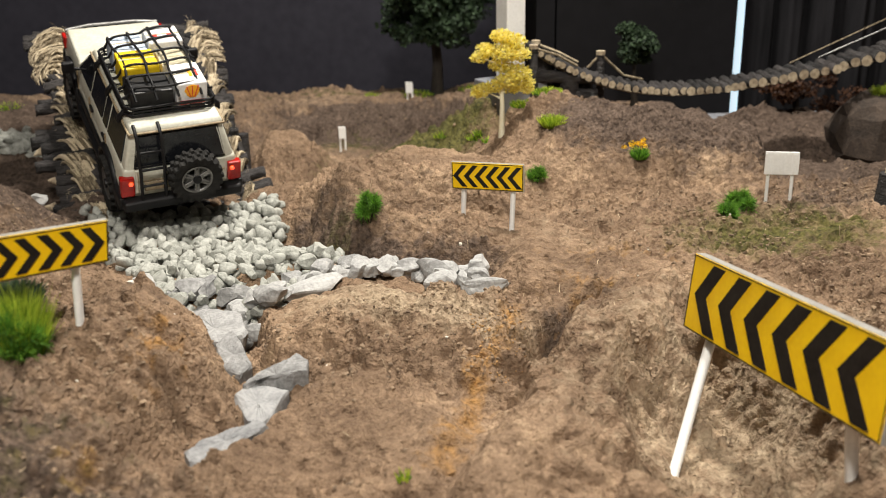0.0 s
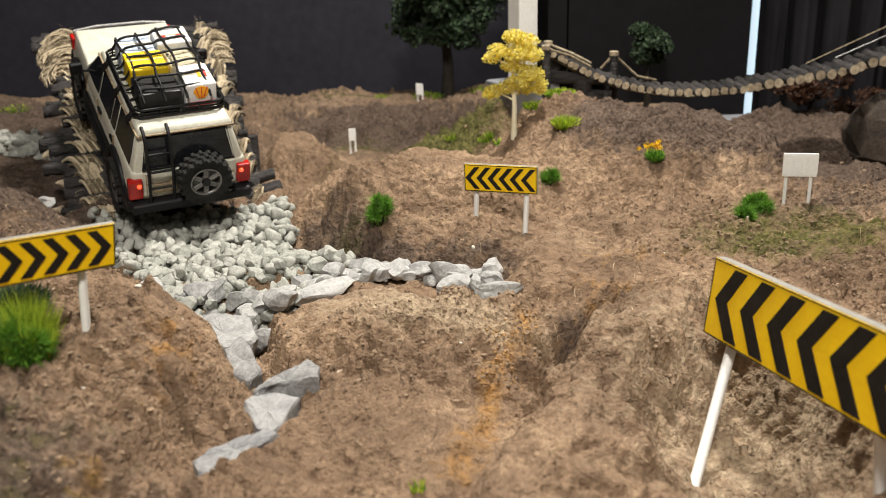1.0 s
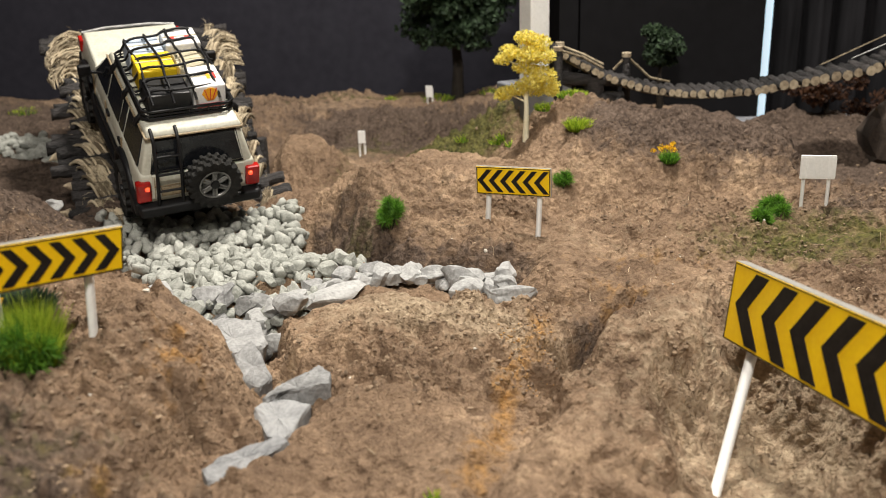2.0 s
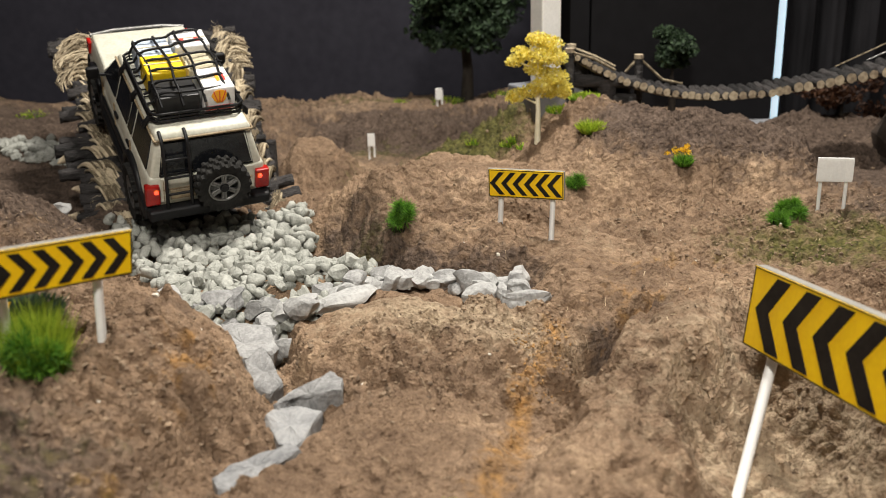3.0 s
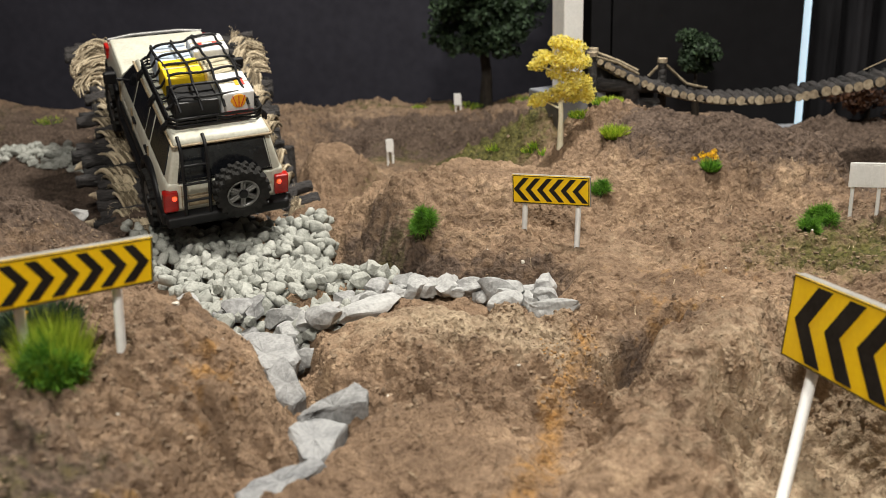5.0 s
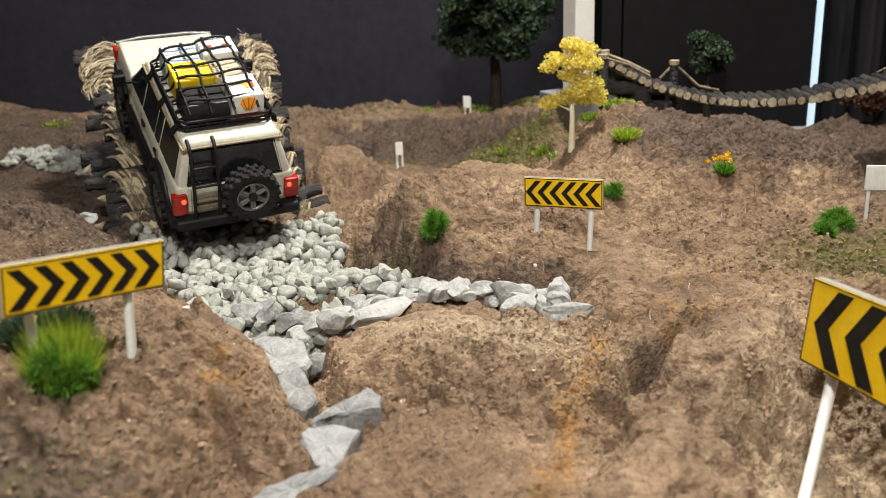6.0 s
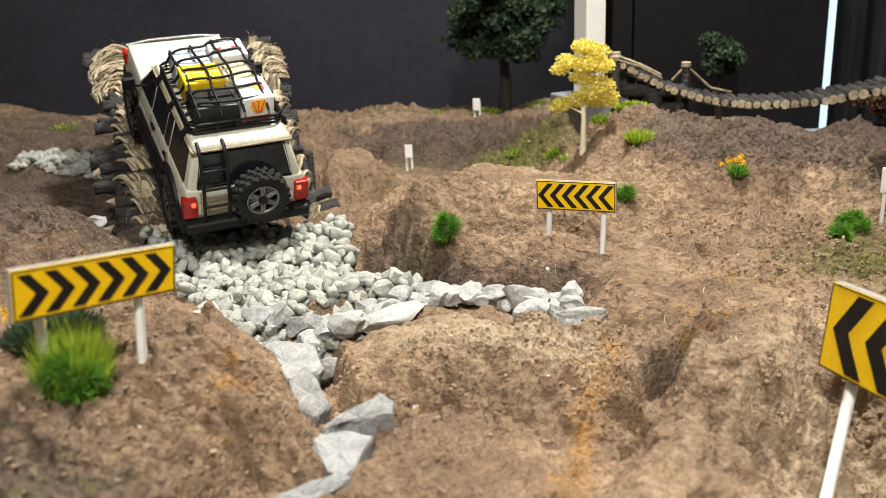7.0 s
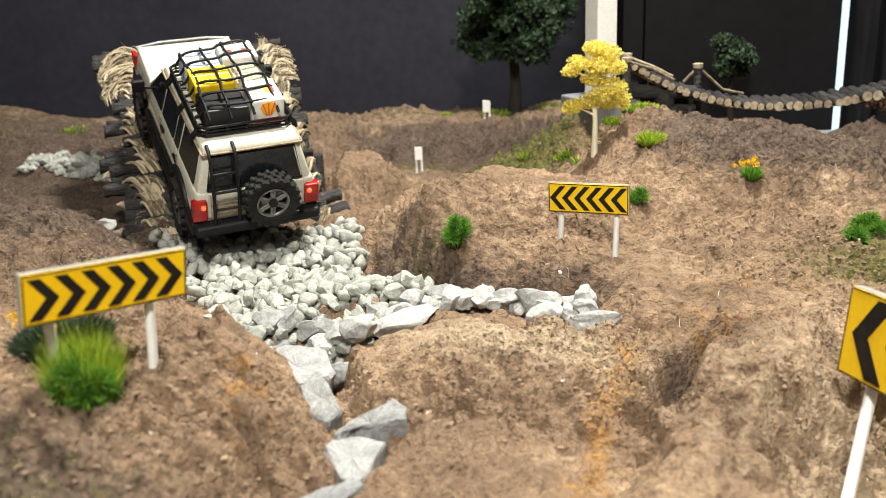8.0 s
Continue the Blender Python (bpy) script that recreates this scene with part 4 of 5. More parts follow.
def tuft(name, x, y, radius, height, count, mats, label, category="grass", lean=0.5, blossoms=0, width=0.0007):
    """A clump of upright blades; a second material colours the tips."""
    rng = np.random.default_rng(int(abs(x) * 5000 + abs(y) * 3000))
    t = thing(name, pose(x, y, ground_z(x, y) - 0.002), label, category)
    for part_name, share, mat, lo, hi in (("lower_foliage", 0.55, mats[0], 0.35, 0.75), ("upper_foliage", 0.45, mats[-1], 0.7, 1.1)):
        v, f = [], []
        for _ in range(int(count * share)):
            a, r = rng.uniform(0, 6.283), radius * math.sqrt(rng.uniform(0, 1))
            p = np.array((r * math.cos(a), r * math.sin(a), 0))
            h = height * rng.uniform(lo, hi) * (1 - 0.45 * (r / radius) ** 2)
            tip = p + np.array((math.cos(a) * h * lean * r / radius + rng.normal() * h * 0.15, math.sin(a) * h * lean * r / radius + rng.normal() * h * 0.15, h))
            side = np.array((-math.sin(a + 1.57 * rng.integers(2)), math.cos(a + 1.57 * rng.integers(2)), 0)) * width
            mid = 0.5 * (p + tip) + (0, 0, h * 0.08)
            i = len(v)
            v += [p - side, p + side, mid + side * 0.8, mid - side * 0.8, tip]
            f += [(i, i + 1, i + 2, i + 3), (i + 3, i + 2, i + 4)]
        part(part_name, mesh_np(part_name, v, f, mat), None, t)
    if blossoms:
        bl = [(rng.normal() * radius * 0.8, rng.normal() * radius * 0.8, height * rng.uniform(0.85, 1.15), 0.0032) for _ in range(blossoms)]
        part("blossoms", leaves_mesh("blossoms", rng, bl, blossoms * 16, 0.0022, FLOWER), None, t, "small yellow flowers")
    return t


def needles_mesh(name, rng, blobs, count, length, mat, width=0.00032):
    """Fine upright needles springing outwards from soft blobs (x, y, z, radius)."""
    v, f = [], []
    blobs = np.array(blobs, float)
    weight = blobs[:, 3] ** 2
    for b in rng.choice(len(blobs), count, p=weight / weight.sum()):
        d = rng.normal(size=3) * (1, 1, 0.7) + (0, 0, 0.55)
        d /= np.linalg.norm(d)
        p = blobs[b, :3] + d * blobs[b, 3] * rng.uniform(0.2, 0.75)
        tip = p + (d + rng.normal(0, 0.25, 3)) * length * rng.uniform(1.2, 2.6)
        side = np.cross(d, rng.normal(size=3))
        side *= width / (np.linalg.norm(side) + 1e-9)
        i = len(v)
        v += [p - side, p + side, tip]
        f.append((i, i + 1, i + 2))
    return mesh_np(name, v, f, mat)


def bush(x, y, radius, height, count, label, mat, leaf=0.0028):
    """A round clump of tiny leaves on short twigs."""
    rng = np.random.default_rng(int(abs(x) * 5000 + abs(y) * 3000))
    t = thing("bush", pose(x, y, ground_z(x, y) - 0.002), label, "bush")
    blobs = []
    for _ in range(16):
        a, r = rng.uniform(0, 6.283), radius * 0.7 * math.sqrt(rng.uniform(0, 1))
        blobs.append((r * math.cos(a), r * math.sin(a), height * rng.uniform(0.25, 0.75) * (1 - 0.5 * (r / radius) ** 2), radius * rng.uniform(0.25, 0.45)))
    part("foliage", needles_mesh("foliage", rng, blobs, count, leaf, mat), None, t)
    bm = bmesh.new()
    for bx, by, bz, _ in blobs[:6]:
        tube_bm(bm, [(bx * 0.2, by * 0.2, -0.002), (bx, by, bz)], 0.0006, 5)
    part("twigs", bm, TRUNK, t)
    return t


tuft("grass_tuft", -0.256, 0.198, 0.0125, 0.041, 4200, (LEAF_GREEN, LEAF_LIME), "lime green grass tuft with a darker leafy foot", lean=0.34, width=0.00035)
crowd = [(0.009 * math.cos(a) + 0.002, 0.009 * math.sin(a) - 0.006, 0.010 + 0.006 * (k % 3), 0.0090) for k, a in enumerate((0.2, 1.3, 2.4, 3.4, 4.0, 4.6, 5.2, 5.8))]
part("leafy_foot", needles_mesh("leafy_foot", np.random.default_rng(8), crowd, 5200, 0.0026, LEAF_GREEN), None, bpy.data.objects["grass_tuft"], "dark green leafy foot")
tuft("flowering_shrub", -0.288, 0.248, 0.022, 0.016, 3000, (LEAF_DARK, LEAF_DARK), "dark green shrub with yellow flowers behind a sign", "shrub", 0.9, 7)
bush(-0.089, 0.598, 0.0165, 0.0360, 5200, "round green bush on the edge of a bank", LEAF_GREEN)
bush(0.082, 0.672, 0.0100, 0.0180, 2200, "small green bush behind a chevron sign", LEAF_GREEN)
bush(0.258, 0.592, 0.0110, 0.0180, 2600, "low green bush on mossy ground", LEAF_GREEN)
bush(0.277, 0.612, 0.0160, 0.0260, 4200, "rounded green bush on mossy ground", LEAF_GREEN)
tuft("lime_tuft", 0.109, 0.756, 0.010, 0.016, 1300, (LEAF_LIME, LEAF_LIME), "lime green tuft on the hill", lean=1.0)
tuft("flower_tuft", 0.189, 0.674, 0.0065, 0.012, 800, (LEAF_GREEN, LEAF_GREEN), "green tuft under yellow flowers on the hill", "flowers", 0.8)
tuft("flower_tuft", 0.192, 0.690, 0.008, 0.011, 120, (LEAF_LIME, LEAF_LIME), "sprig of yellow flowers on the hill", "flowers", 0.6, 16)
tuft("grass_tuft", -0.046, 0.152, 0.003, 0.010, 60, (LEAF_GREEN, LEAF_LIME), "single small green sprout in the soil")
for gx, gy, gr, n in ((0.085, 0.845, 0.015, 520), (0.115, 0.850, 0.018, 640), (0.040, 0.880, 0.014, 240), (-0.012, 0.93, 0.012, 220), (0.045, 0.842, 0.010, 150), (-0.05, 1.27, 0.03, 240), (0.05, 1.27, 0.03, 240), (-0.12, 1.26, 0.012, 90), (-0.70, 1.23, 0.03, 260), (-0.43, 0.94, 0.010, 130), (0.03, 0.885, 0.011, 150)):
    tuft("grass_patch", gx, gy, gr, 0.009, n, (LEAF_GREEN, LEAF_LIME), "short green grass patch on the model soil", lean=0.7)


def marker(x, y, w, h, leg, yaw, two, label):
    s = thing("marker_sign", pose(x, y, ground_z(x, y), 0, 0, yaw), label, "sign", "small white signs")
    bm = bmesh.new()
    box_bm(bm, -w / 2, w / 2, 0, 0.002, leg, leg + h, 0.0003)
    part("board", bm, WHITE, s)
    if w > 0.025:
        for k in range(5):
            bm = bmesh.new()
            cx = (k - 2) * w * 0.21
            box_bm(bm, cx - w * 0.085, cx + w * 0.085, -0.0003, 0.0, leg + h * 0.08, leg + h * 0.92, 0.0003)
            part("rib", bm, WHITE, s)
    for off in ((-w * 0.36, w * 0.36) if two else (0,)):
        bm = bmesh.new()
        tube_bm(bm, [(off, 0.0035, -0.006), (off, 0.0038, leg + h * 0.8)], 0.0017, 8)
        part("post", bm, WHITE, s)


marker(0.312, 0.606, 0.0315, 0.0225, 0.026, -10, True, "blank white ribbed sign back on two posts")
marker(-0.059, 1.235, 0.011, 0.018, 0.014, -20, True, "small white sign at the plateau edge")
marker(-0.153, 1.06, 0.010, 0.018, 0.017, 0, True, "small white sign in the valley")
marker(0.405, 0.96, 0.010, 0.006, 0.018, 0, True, "pair of small white posts below the hill")


def boulder():
    rng = np.random.default_rng(21)
    v = np.sign(ICO3[0]) * np.abs(ICO3[0]) ** 0.6
    v = angular(rng, v / np.abs(v).max(0), 14, (0.95, 1.25)) + rng.normal(0, 0.012, v.shape)
    v = v * (0.080, 0.060, 0.058)
    m = material("brown_boulder", (0.022, 0.016, 0.012), (0.072, 0.051, 0.038), 40, 0.9, 0.8, fine=300, distance=0.002)
    ob = new("boulder", mesh_np("boulder", v, ICO3[1], m))
    ob.matrix_basis = pose(0.578, 0.935, -0.006, 0, 0, 8)
    tagged(ob, "dark brown boulder with flat sides and mossy top", "boulder")
    t = thing("stump", pose(0.416, 0.60, ground_z(0.416, 0.60)), "short black charred log stump standing in soil", "stump")
    bm = bmesh.new()
    tube_bm(bm, [(0, 0, -0.004), (0.001, 0, 0.010), (0, 0, 0.030)], 0, 9, [0.013, 0.0115, 0.0095])
    part("trunk", bm, BARK, t)
    bm = bmesh.new()
    tube_bm(bm, [(0, 0, 0.0295), (0.001, 0.001, 0.036)], 0.005, 7)
    part("splinter", bm, CUT, t)


boulder()
moss = thing("moss_tuft", pose(0.552, 0.915, 0.049), "yellow-green moss tuft on top of the boulder", "moss")
part("foliage", needles_mesh("foliage", np.random.default_rng(14), [(-0.008, 0, 0, 0.010), (0.006, 0, 0.001, 0.011), (0.020, 0.005, 0, 0.009)], 1600, 0.003, LEAF_LIME), None, moss)
tree(0.60, 1.06, 0.06, 0.05, crown_blobs(9, 22, 0.06, 0.025, 0.035, 0.015, 0.025), 3000, 0.007, LEAF_RUST, TRUNK, "rust brown autumn shrub in front of the curtain", 0.004)
tree(0.50, 1.07, 0.05, 0.05, crown_blobs(10, 14, 0.05, 0.025, 0.04, 0.012, 0.02), 1800, 0.007, LEAF_RUST, TRUNK, "low rust brown autumn shrub by the wall", 0.004)


# ---- the model four-wheel drive; drawn in full-size metres and scaled down ----
S = 0.0655
CAR = Matrix.Translation((-0.350, 0.783, 0.0310)) @ pose(0, 0, 0, 0, 0, 28.0) @ pose(0, 0, 0, 22.2, 0, 0) @ pose(0, 0, 0, 0, -1.5, 0)


def cpart(name, bm, mat, parent, label="", smooth=None):
    bmesh.ops.scale(bm, vec=(S, S, S), verts=bm.verts)
    return part(name, bm, mat, parent, label, smooth=smooth)


def hexa_bm(bm, lower, upper, z0, z1, bevel=0.04, seg=3):
    """A body block: lower and upper rectangles as (half width front, half width back, y back, y front)."""
    vs = []
    for (wf, wb, yb, yf), z in ((lower, z0), (upper, z1)):
        vs += [bm.verts.new(p) for p in ((-wb, yb, z), (wb, yb, z), (wf, yf, z), (-wf, yf, z))]
    fs = [bm.faces.new([vs[i] for i in q]) for q in ((3, 2, 1, 0), (4, 5, 6, 7), (0, 1, 5, 4), (1, 2, 6, 5), (2, 3, 7, 6), (3, 0, 4, 7))]
    bmesh.ops.bevel(bm, geom=list({e for f in fs for e in f.edges}), offset=bevel, segments=seg, affect="EDGES", profile=0.5)
    return bm


def plate_bm(bm, pts, normal, thick=0.014):
    """A flat plate over a polygon, raised along normal."""
    n = Vector(normal).normalized() * thick
    lo, up = [bm.verts.new(Vector(p) - n * 0.5) for p in pts], [bm.verts.new(Vector(p) + n) for p in pts]
    bm.faces.new(up)
    bm.faces.new(lo[::-1])
    for i in range(len(pts)):
        j = (i + 1) % len(pts)
        bm.faces.new((lo[i], lo[j], up[j], up[i]))
    return bm


def wheel_parts(parent, where, turn, name):
    """A knobbly off-road wheel whose axle runs along local y; the hub carries the tyre and rim."""
    bm = bmesh.new()
    bmesh.ops.create_cone(bm, cap_ends=True, segments=12, radius1=0.085, radius2=0.07, depth=0.10, matrix=pose(0, -0.10, 0, 90))
    hub = cpart(name, bm, BLACK, parent, "wheel with black hub")
    hub.matrix_basis = Matrix.Translation(Vector(where) * S) @ turn
    bm = bmesh.new()
    prof = [(-0.115, 0.25, 0), (-0.14, 0.30, 0), (-0.148, 0.35, 1), (-0.152, 0.405, 1), (-0.06, 0.415, 1), (-0.05, 0.40, 0), (-0.042, 0.415, 2), (0.042, 0.415, 2), (0.05, 0.40, 0), (0.06, 0.415, 1), (0.152, 0.405, 1), (0.148, 0.35, 1), (0.14, 0.30, 0), (0.115, 0.25, 0)]
    rings = []
    for k in range(80):
        a = 2 * math.pi * k / 80
        up = (0, 0.040 if k % 4 < 2 else 0.0, 0.040 if (k + 2) % 4 < 2 else 0.0)
        rings.append([bm.verts.new((r * math.cos(a), y, r * math.sin(a))) for y, r in ((y * (1.05 if kind == 1 and up[1] else 1), r + (up[kind] if r > 0.38 else up[kind] * 0.3)) for y, r, kind in prof)])
    for k in range(80):
        for j in range(len(prof) - 1):
            bm.faces.new((rings[k][j], rings[k][j + 1], rings[(k + 1) % 80][j + 1], rings[(k + 1) % 80][j]))
    cpart("tyre", bm, RUBBER, hub, "knobbly black off-road tyre")
    bm = bmesh.new()
    rp = [(-0.13, 0.262), (-0.135, 0.235), (-0.10, 0.225), (0.10, 0.225), (0.12, 0.255)]
    rings = [[bm.verts.new((r * math.cos(a), y, r * math.sin(a))) for y, r in rp] for a in (2 * math.pi * k / 32 for k in range(32))]
    for k in range(32):
        for j in range(len(rp) - 1):
            bm.faces.new((rings[k][j], rings[k][j + 1], rings[(k + 1) % 32][j + 1], rings[(k + 1) % 32][j])).smooth = True
    for k in range(6):
        for side in (-1, 1):
            box_bm(bm, -0.021 + side * 0.017, 0.021 + side * 0.017, -0.120, -0.075, 0.07, 0.24, 0.006, 1, m=pose(0, 0, 0, 0, 60 * k + side * 1.5, 0))
    bmesh.ops.create_cone(bm, cap_ends=True, segments=16, radius1=0.10, radius2=0.08, depth=0.05, matrix=pose(0, -0.09, 0, 90))
    bmesh.ops.create_cone(bm, cap_ends=True, segments=24, radius1=0.225, radius2=0.225, depth=0.02, matrix=pose(0, 0.02, 0, 90))
    cpart("rim", bm, GUNMETAL, hub, "six-spoke gunmetal rim")
    return hub


def side_x(z):
    return 0.835 - (z - 1.24) / 0.58 * 0.158


def rear_y(z):
    return -2.235 + (z - 1.24) / 0.58 * 0.15


def build_car():
    car = thing("model_car", CAR, "cream four-wheel drive model with roof cargo climbing onto the logs", "model car")
    bm = bmesh.new()
    hexa_bm(bm, (0.84, 0.86, -2.24, 2.10), (0.86, 0.88, -2.26, 2.14), 0.56, 0.95, 0.05)
    hexa_bm(bm, (0.86, 0.88, -2.26, 2.14), (0.80, 0.85, -2.24, 2.08), 0.90, 1.26, 0.06)
    cpart("body", bm, CREAM, car, "worn cream painted body", True)
    bm = bmesh.new()
    hexa_bm(bm, (0.835, 0.835, -2.235, 1.02), (0.675, 0.675, -2.085, 0.33), 1.20, 1.82, 0.055)
    cpart("cabin", bm, CREAM, car, "cream cabin with grimy pillars", True)
    bm = bmesh.new()
    hexa_bm(bm, (0.70, 0.70, -2.14, 0.36), (0.655, 0.655, -2.08, 0.28), 1.79, 1.885, 0.035)
    cpart("roof", bm, CREAM, car, "", True)
    bm = bmesh.new()
    hexa_bm(bm, (0.80, 0.83, 0.92, 2.12), (0.78, 0.80, 0.98, 2.06), 1.22, 1.315, 0.035)
    cpart("bonnet", bm, CREAM, car, "", True)
    bm = bmesh.new()
    for sx in (-1, 1):
        tube_bm(bm, [(sx * 0.705, -2.13, 1.795), (sx * 0.705, 0.34, 1.795)], 0.018, 6)
    tube_bm(bm, [(-0.705, -2.135, 1.795), (0.705, -2.135, 1.795)], 0.018, 6)
    cpart("rain_gutter", bm, GRIME, car, "dusty rain gutter")
    for sx in (-1, 1):
        for y0, y1, t0, t1 in ((0.00, 0.78, 0.00, 0.36), (-0.80, -0.10, -0.80, -0.10), (-1.10, -0.88, -1.10, -0.88), (-2.03, -1.20, -1.95, -1.20)):
            bm = bmesh.new()
            z0, z1 = 1.285, 1.735
            plate_bm(bm, [(sx * side_x(z0), y0, z0), (sx * side_x(z0), y1, z0), (sx * side_x(z1), t1, z1), (sx * side_x(z1), t0, z1)][:: sx], (sx, 0, 0.21))
            cpart("side_window", bm, GLASS, car, "dark tinted window")
        for y, z in ((-0.20, 1.09), (-1.02, 1.09)):
            bm = bmesh.new()
            box_bm(bm, sx * 0.872 - 0.02, sx * 0.872 + 0.02, y - 0.09, y + 0.09, z - 0.03, z + 0.03, 0.012)
            cpart("door_handle", bm, BLACK, car, "black door handle")
        for y in (0.88, -0.05, -1.15):
            bm = bmesh.new()
            box_bm(bm, sx * 0.868 - 0.012, sx * 0.868 + 0.012, y - 0.008, y + 0.008, 0.68, 1.22)
            cpart("door_seam", bm, GRIME, car, "dirt-filled door seam")
        bm = bmesh.new()
        box_bm(bm, sx * 0.885 - 0.02, sx * 0.885 + 0.02, -0.95, 0.95, 0.70, 0.82, 0.015)
        cpart("door_trim", bm, BLACK, car)
        bm = bmesh.new()
        box_bm(bm, sx * 0.88 - 0.06, sx * 0.88 + 0.06, -0.90, 0.92, 0.42, 0.56, 0.04)
        cpart("rock_slider", bm, BLACK, car, "black side step")
        for y in (-1.35, 1.40):
            bm = bmesh.new()
            arc = [(sx * 0.885, y + 0.56 * math.cos(a), 0.50 + 0.52 * math.sin(a)) for a in np.linspace(-0.2, math.pi + 0.2, 18)]
            tube_bm(bm, arc, 0.060, 8)
            bmesh.ops.create_cone(bm, cap_ends=True, segments=24, radius1=0.53, radius2=0.53, depth=0.30, matrix=pose(sx * 0.742, y, 0.50, 0, 90, 0))
            cpart("wheel_arch", bm, BLACK, car, "black flared wheel arch")
            wheel_parts(car, (sx * 0.83, y, 0.43), pose(0, 0, 0, 0, 0, 90 if sx > 0 else -90), "wheel")
        bm = bmesh.new()
        box_bm(bm, -0.10, 0.10, -0.05, 0.05, -0.10, 0.10, 0.035, 3, m=pose(sx * 1.03, 0.70, 1.36))
        tube_bm(bm, [(sx * 0.84, 0.74, 1.28), (sx * 1.0, 0.72, 1.32)], 0.028, 6)
        cpart("wing_mirror", bm, BLACK, car, "black wing mirror")
        bm = bmesh.new()
        box_bm(bm, sx * 0.81 - 0.105, sx * 0.81 + 0.105, -2.315, -2.18, 0.82, 1.15, 0.025, 2)
        tl = cpart("tail_light", bm, REDLENS, car, "red tail light cluster")
        bm = bmesh.new()
        box_bm(bm, sx * 0.760 - 0.035, sx * 0.760 + 0.035, -2.325, -2.30, 1.02, 1.10, 0.01, 1)
        cpart("indicator", bm, AMBER, tl, "amber indicator lens")
        bm = bmesh.new()
        bmesh.ops.create_uvsphere(bm, u_segments=10, v_segments=6, radius=0.034, matrix=pose(sx * 0.765, -2.325, 1.06))
        cpart("bulb", bm, LAMP_ON, tl, "lit red lamp")
        bm = bmesh.new()
        box_bm(bm, sx * 0.66 - 0.12, sx * 0.66 + 0.12, 2.04, 2.16, 0.96, 1.16, 0.03, 2)
        cpart("headlight", bm, LAMP_WHITE, car, "lit white headlight")
        bm = bmesh.new()
        box_bm(bm, sx * 0.84 - 0.035, sx * 0.84 + 0.035, 1.95, 2.15, 1.00, 1.22, 0.02, 2)
        cpart("corner_lamp", bm, REDLENS, car, "red and white corner lamp")
    bm = bmesh.new()
    z0, z1 = 1.29, 1.725
    plate_bm(bm, [(-0.66, rear_y(z0), z0), (0.66, rear_y(z0), z0), (0.58, rear_y(z1), z1), (-0.58, rear_y(z1), z1)], (0, -1, 0.25), 0.016)
    cpart("rear_window", bm, GLASS, car, "dark rear window")
    bm = bmesh.new()
    edge = [(-0.68, rear_y(1.27) - 0.012, 1.27), (0.68, rear_y(1.27) - 0.012, 1.27), (0.60, rear_y(1.745) - 0.012, 1.745), (-0.60, rear_y(1.745) - 0.012, 1.745)]
    tube_bm(bm, edge + edge[:1], 0.014, 6)
    cpart("window_seal", bm, BLACK, car)
    bm = bmesh.new()
    plate_bm(bm, [(-0.70, 0.985, 1.30), (0.70, 0.985, 1.30), (0.62, 0.42, 1.76), (-0.62, 0.42, 1.76)][::-1], (0, 0.63, 0.77), 0.016)
    cpart("windscreen", bm, GLASS, car, "dark windscreen")
    bm = bmesh.new()
    hexa_bm(bm, (0.70, 0.70, -2.285, -2.22), (0.68, 0.68, -2.27, -2.22), 0.84, 1.24, 0.012, 1)
    cpart("tailgate", bm, CREAM, car, "scuffed cream tailgate")
    bm = bmesh.new()
    box_bm(bm, -0.66, 0.66, -2.294, -2.28, 1.045, 1.060)
    box_bm(bm, -0.655, -0.645, -2.294, -2.28, 0.86, 1.22)
    cpart("tailgate_seam", bm, GRIME, car)
    bm = bmesh.new()
    box_bm(bm, -0.56, -0.10, -2.300, -2.28, 0.87, 1.03, 0.008, 1)
    cpart("number_plate_panel", bm, GRIME, car, "mud-stained plate panel")
    bm = bmesh.new()
    hexa_bm(bm, (0.93, 0.90, -2.44, -2.16), (0.93, 0.90, -2.42, -2.16), 0.61, 0.78, 0.05)
    for sx in (-1, 1):
        box_bm(bm, sx * 0.90 - 0.05, sx * 0.90 + 0.05, -2.30, -1.86, 0.58, 0.80, 0.03)
    cpart("rear_bumper", bm, BLACK, car, "scuffed black rear bumper")
    bm = bmesh.new()
    hexa_bm(bm, (0.88, 0.90, 2.08, 2.34), (0.86, 0.88, 2.08, 2.30), 0.56, 0.86, 0.05)
    cpart("front_bumper", bm, BLACK, car)
    bm = bmesh.new()
    box_bm(bm, -0.52, 0.52, 2.10, 2.17, 0.94, 1.18, 0.02, 2)
    cpart("grille", bm, BLACK, car)
    bm = bmesh.new()
    tube_bm(bm, [(-0.80, 2.16, 1.24), (-0.40, 2.22, 1.26), (0.40, 2.22, 1.26), (0.80, 2.16, 1.24)], 0.040, 8)
    cpart("bonnet_guard", bm, GUNMETAL, car, "dull silver bonnet edge guard")
    bm = bmesh.new()
    tube_bm(bm, [(0.0, -2.05, 0.38), (0.0, 2.05, 0.38)], 0.10, 8)
    for y in (-1.35, 1.40):
        tube_bm(bm, [(-0.8, y, 0.43), (0.8, y, 0.43)], 0.07, 8)
    box_bm(bm, -0.55, 0.55, -1.9, 1.9, 0.42, 0.58, 0.03, 1)
    cpart("chassis", bm, BLACK, car)
    # ladder
    ladder_x = (-0.62, -0.27)
    bm = bmesh.new()
    for lx in ladder_x:
        tube_bm(bm, [(lx, -2.33, 0.66), (lx, -2.37, 0.80), (lx, -2.36, 1.25), (lx, -2.24, 1.78), (lx, -2.16, 1.86), (lx, -2.05, 1.895)], 0.026, 7)
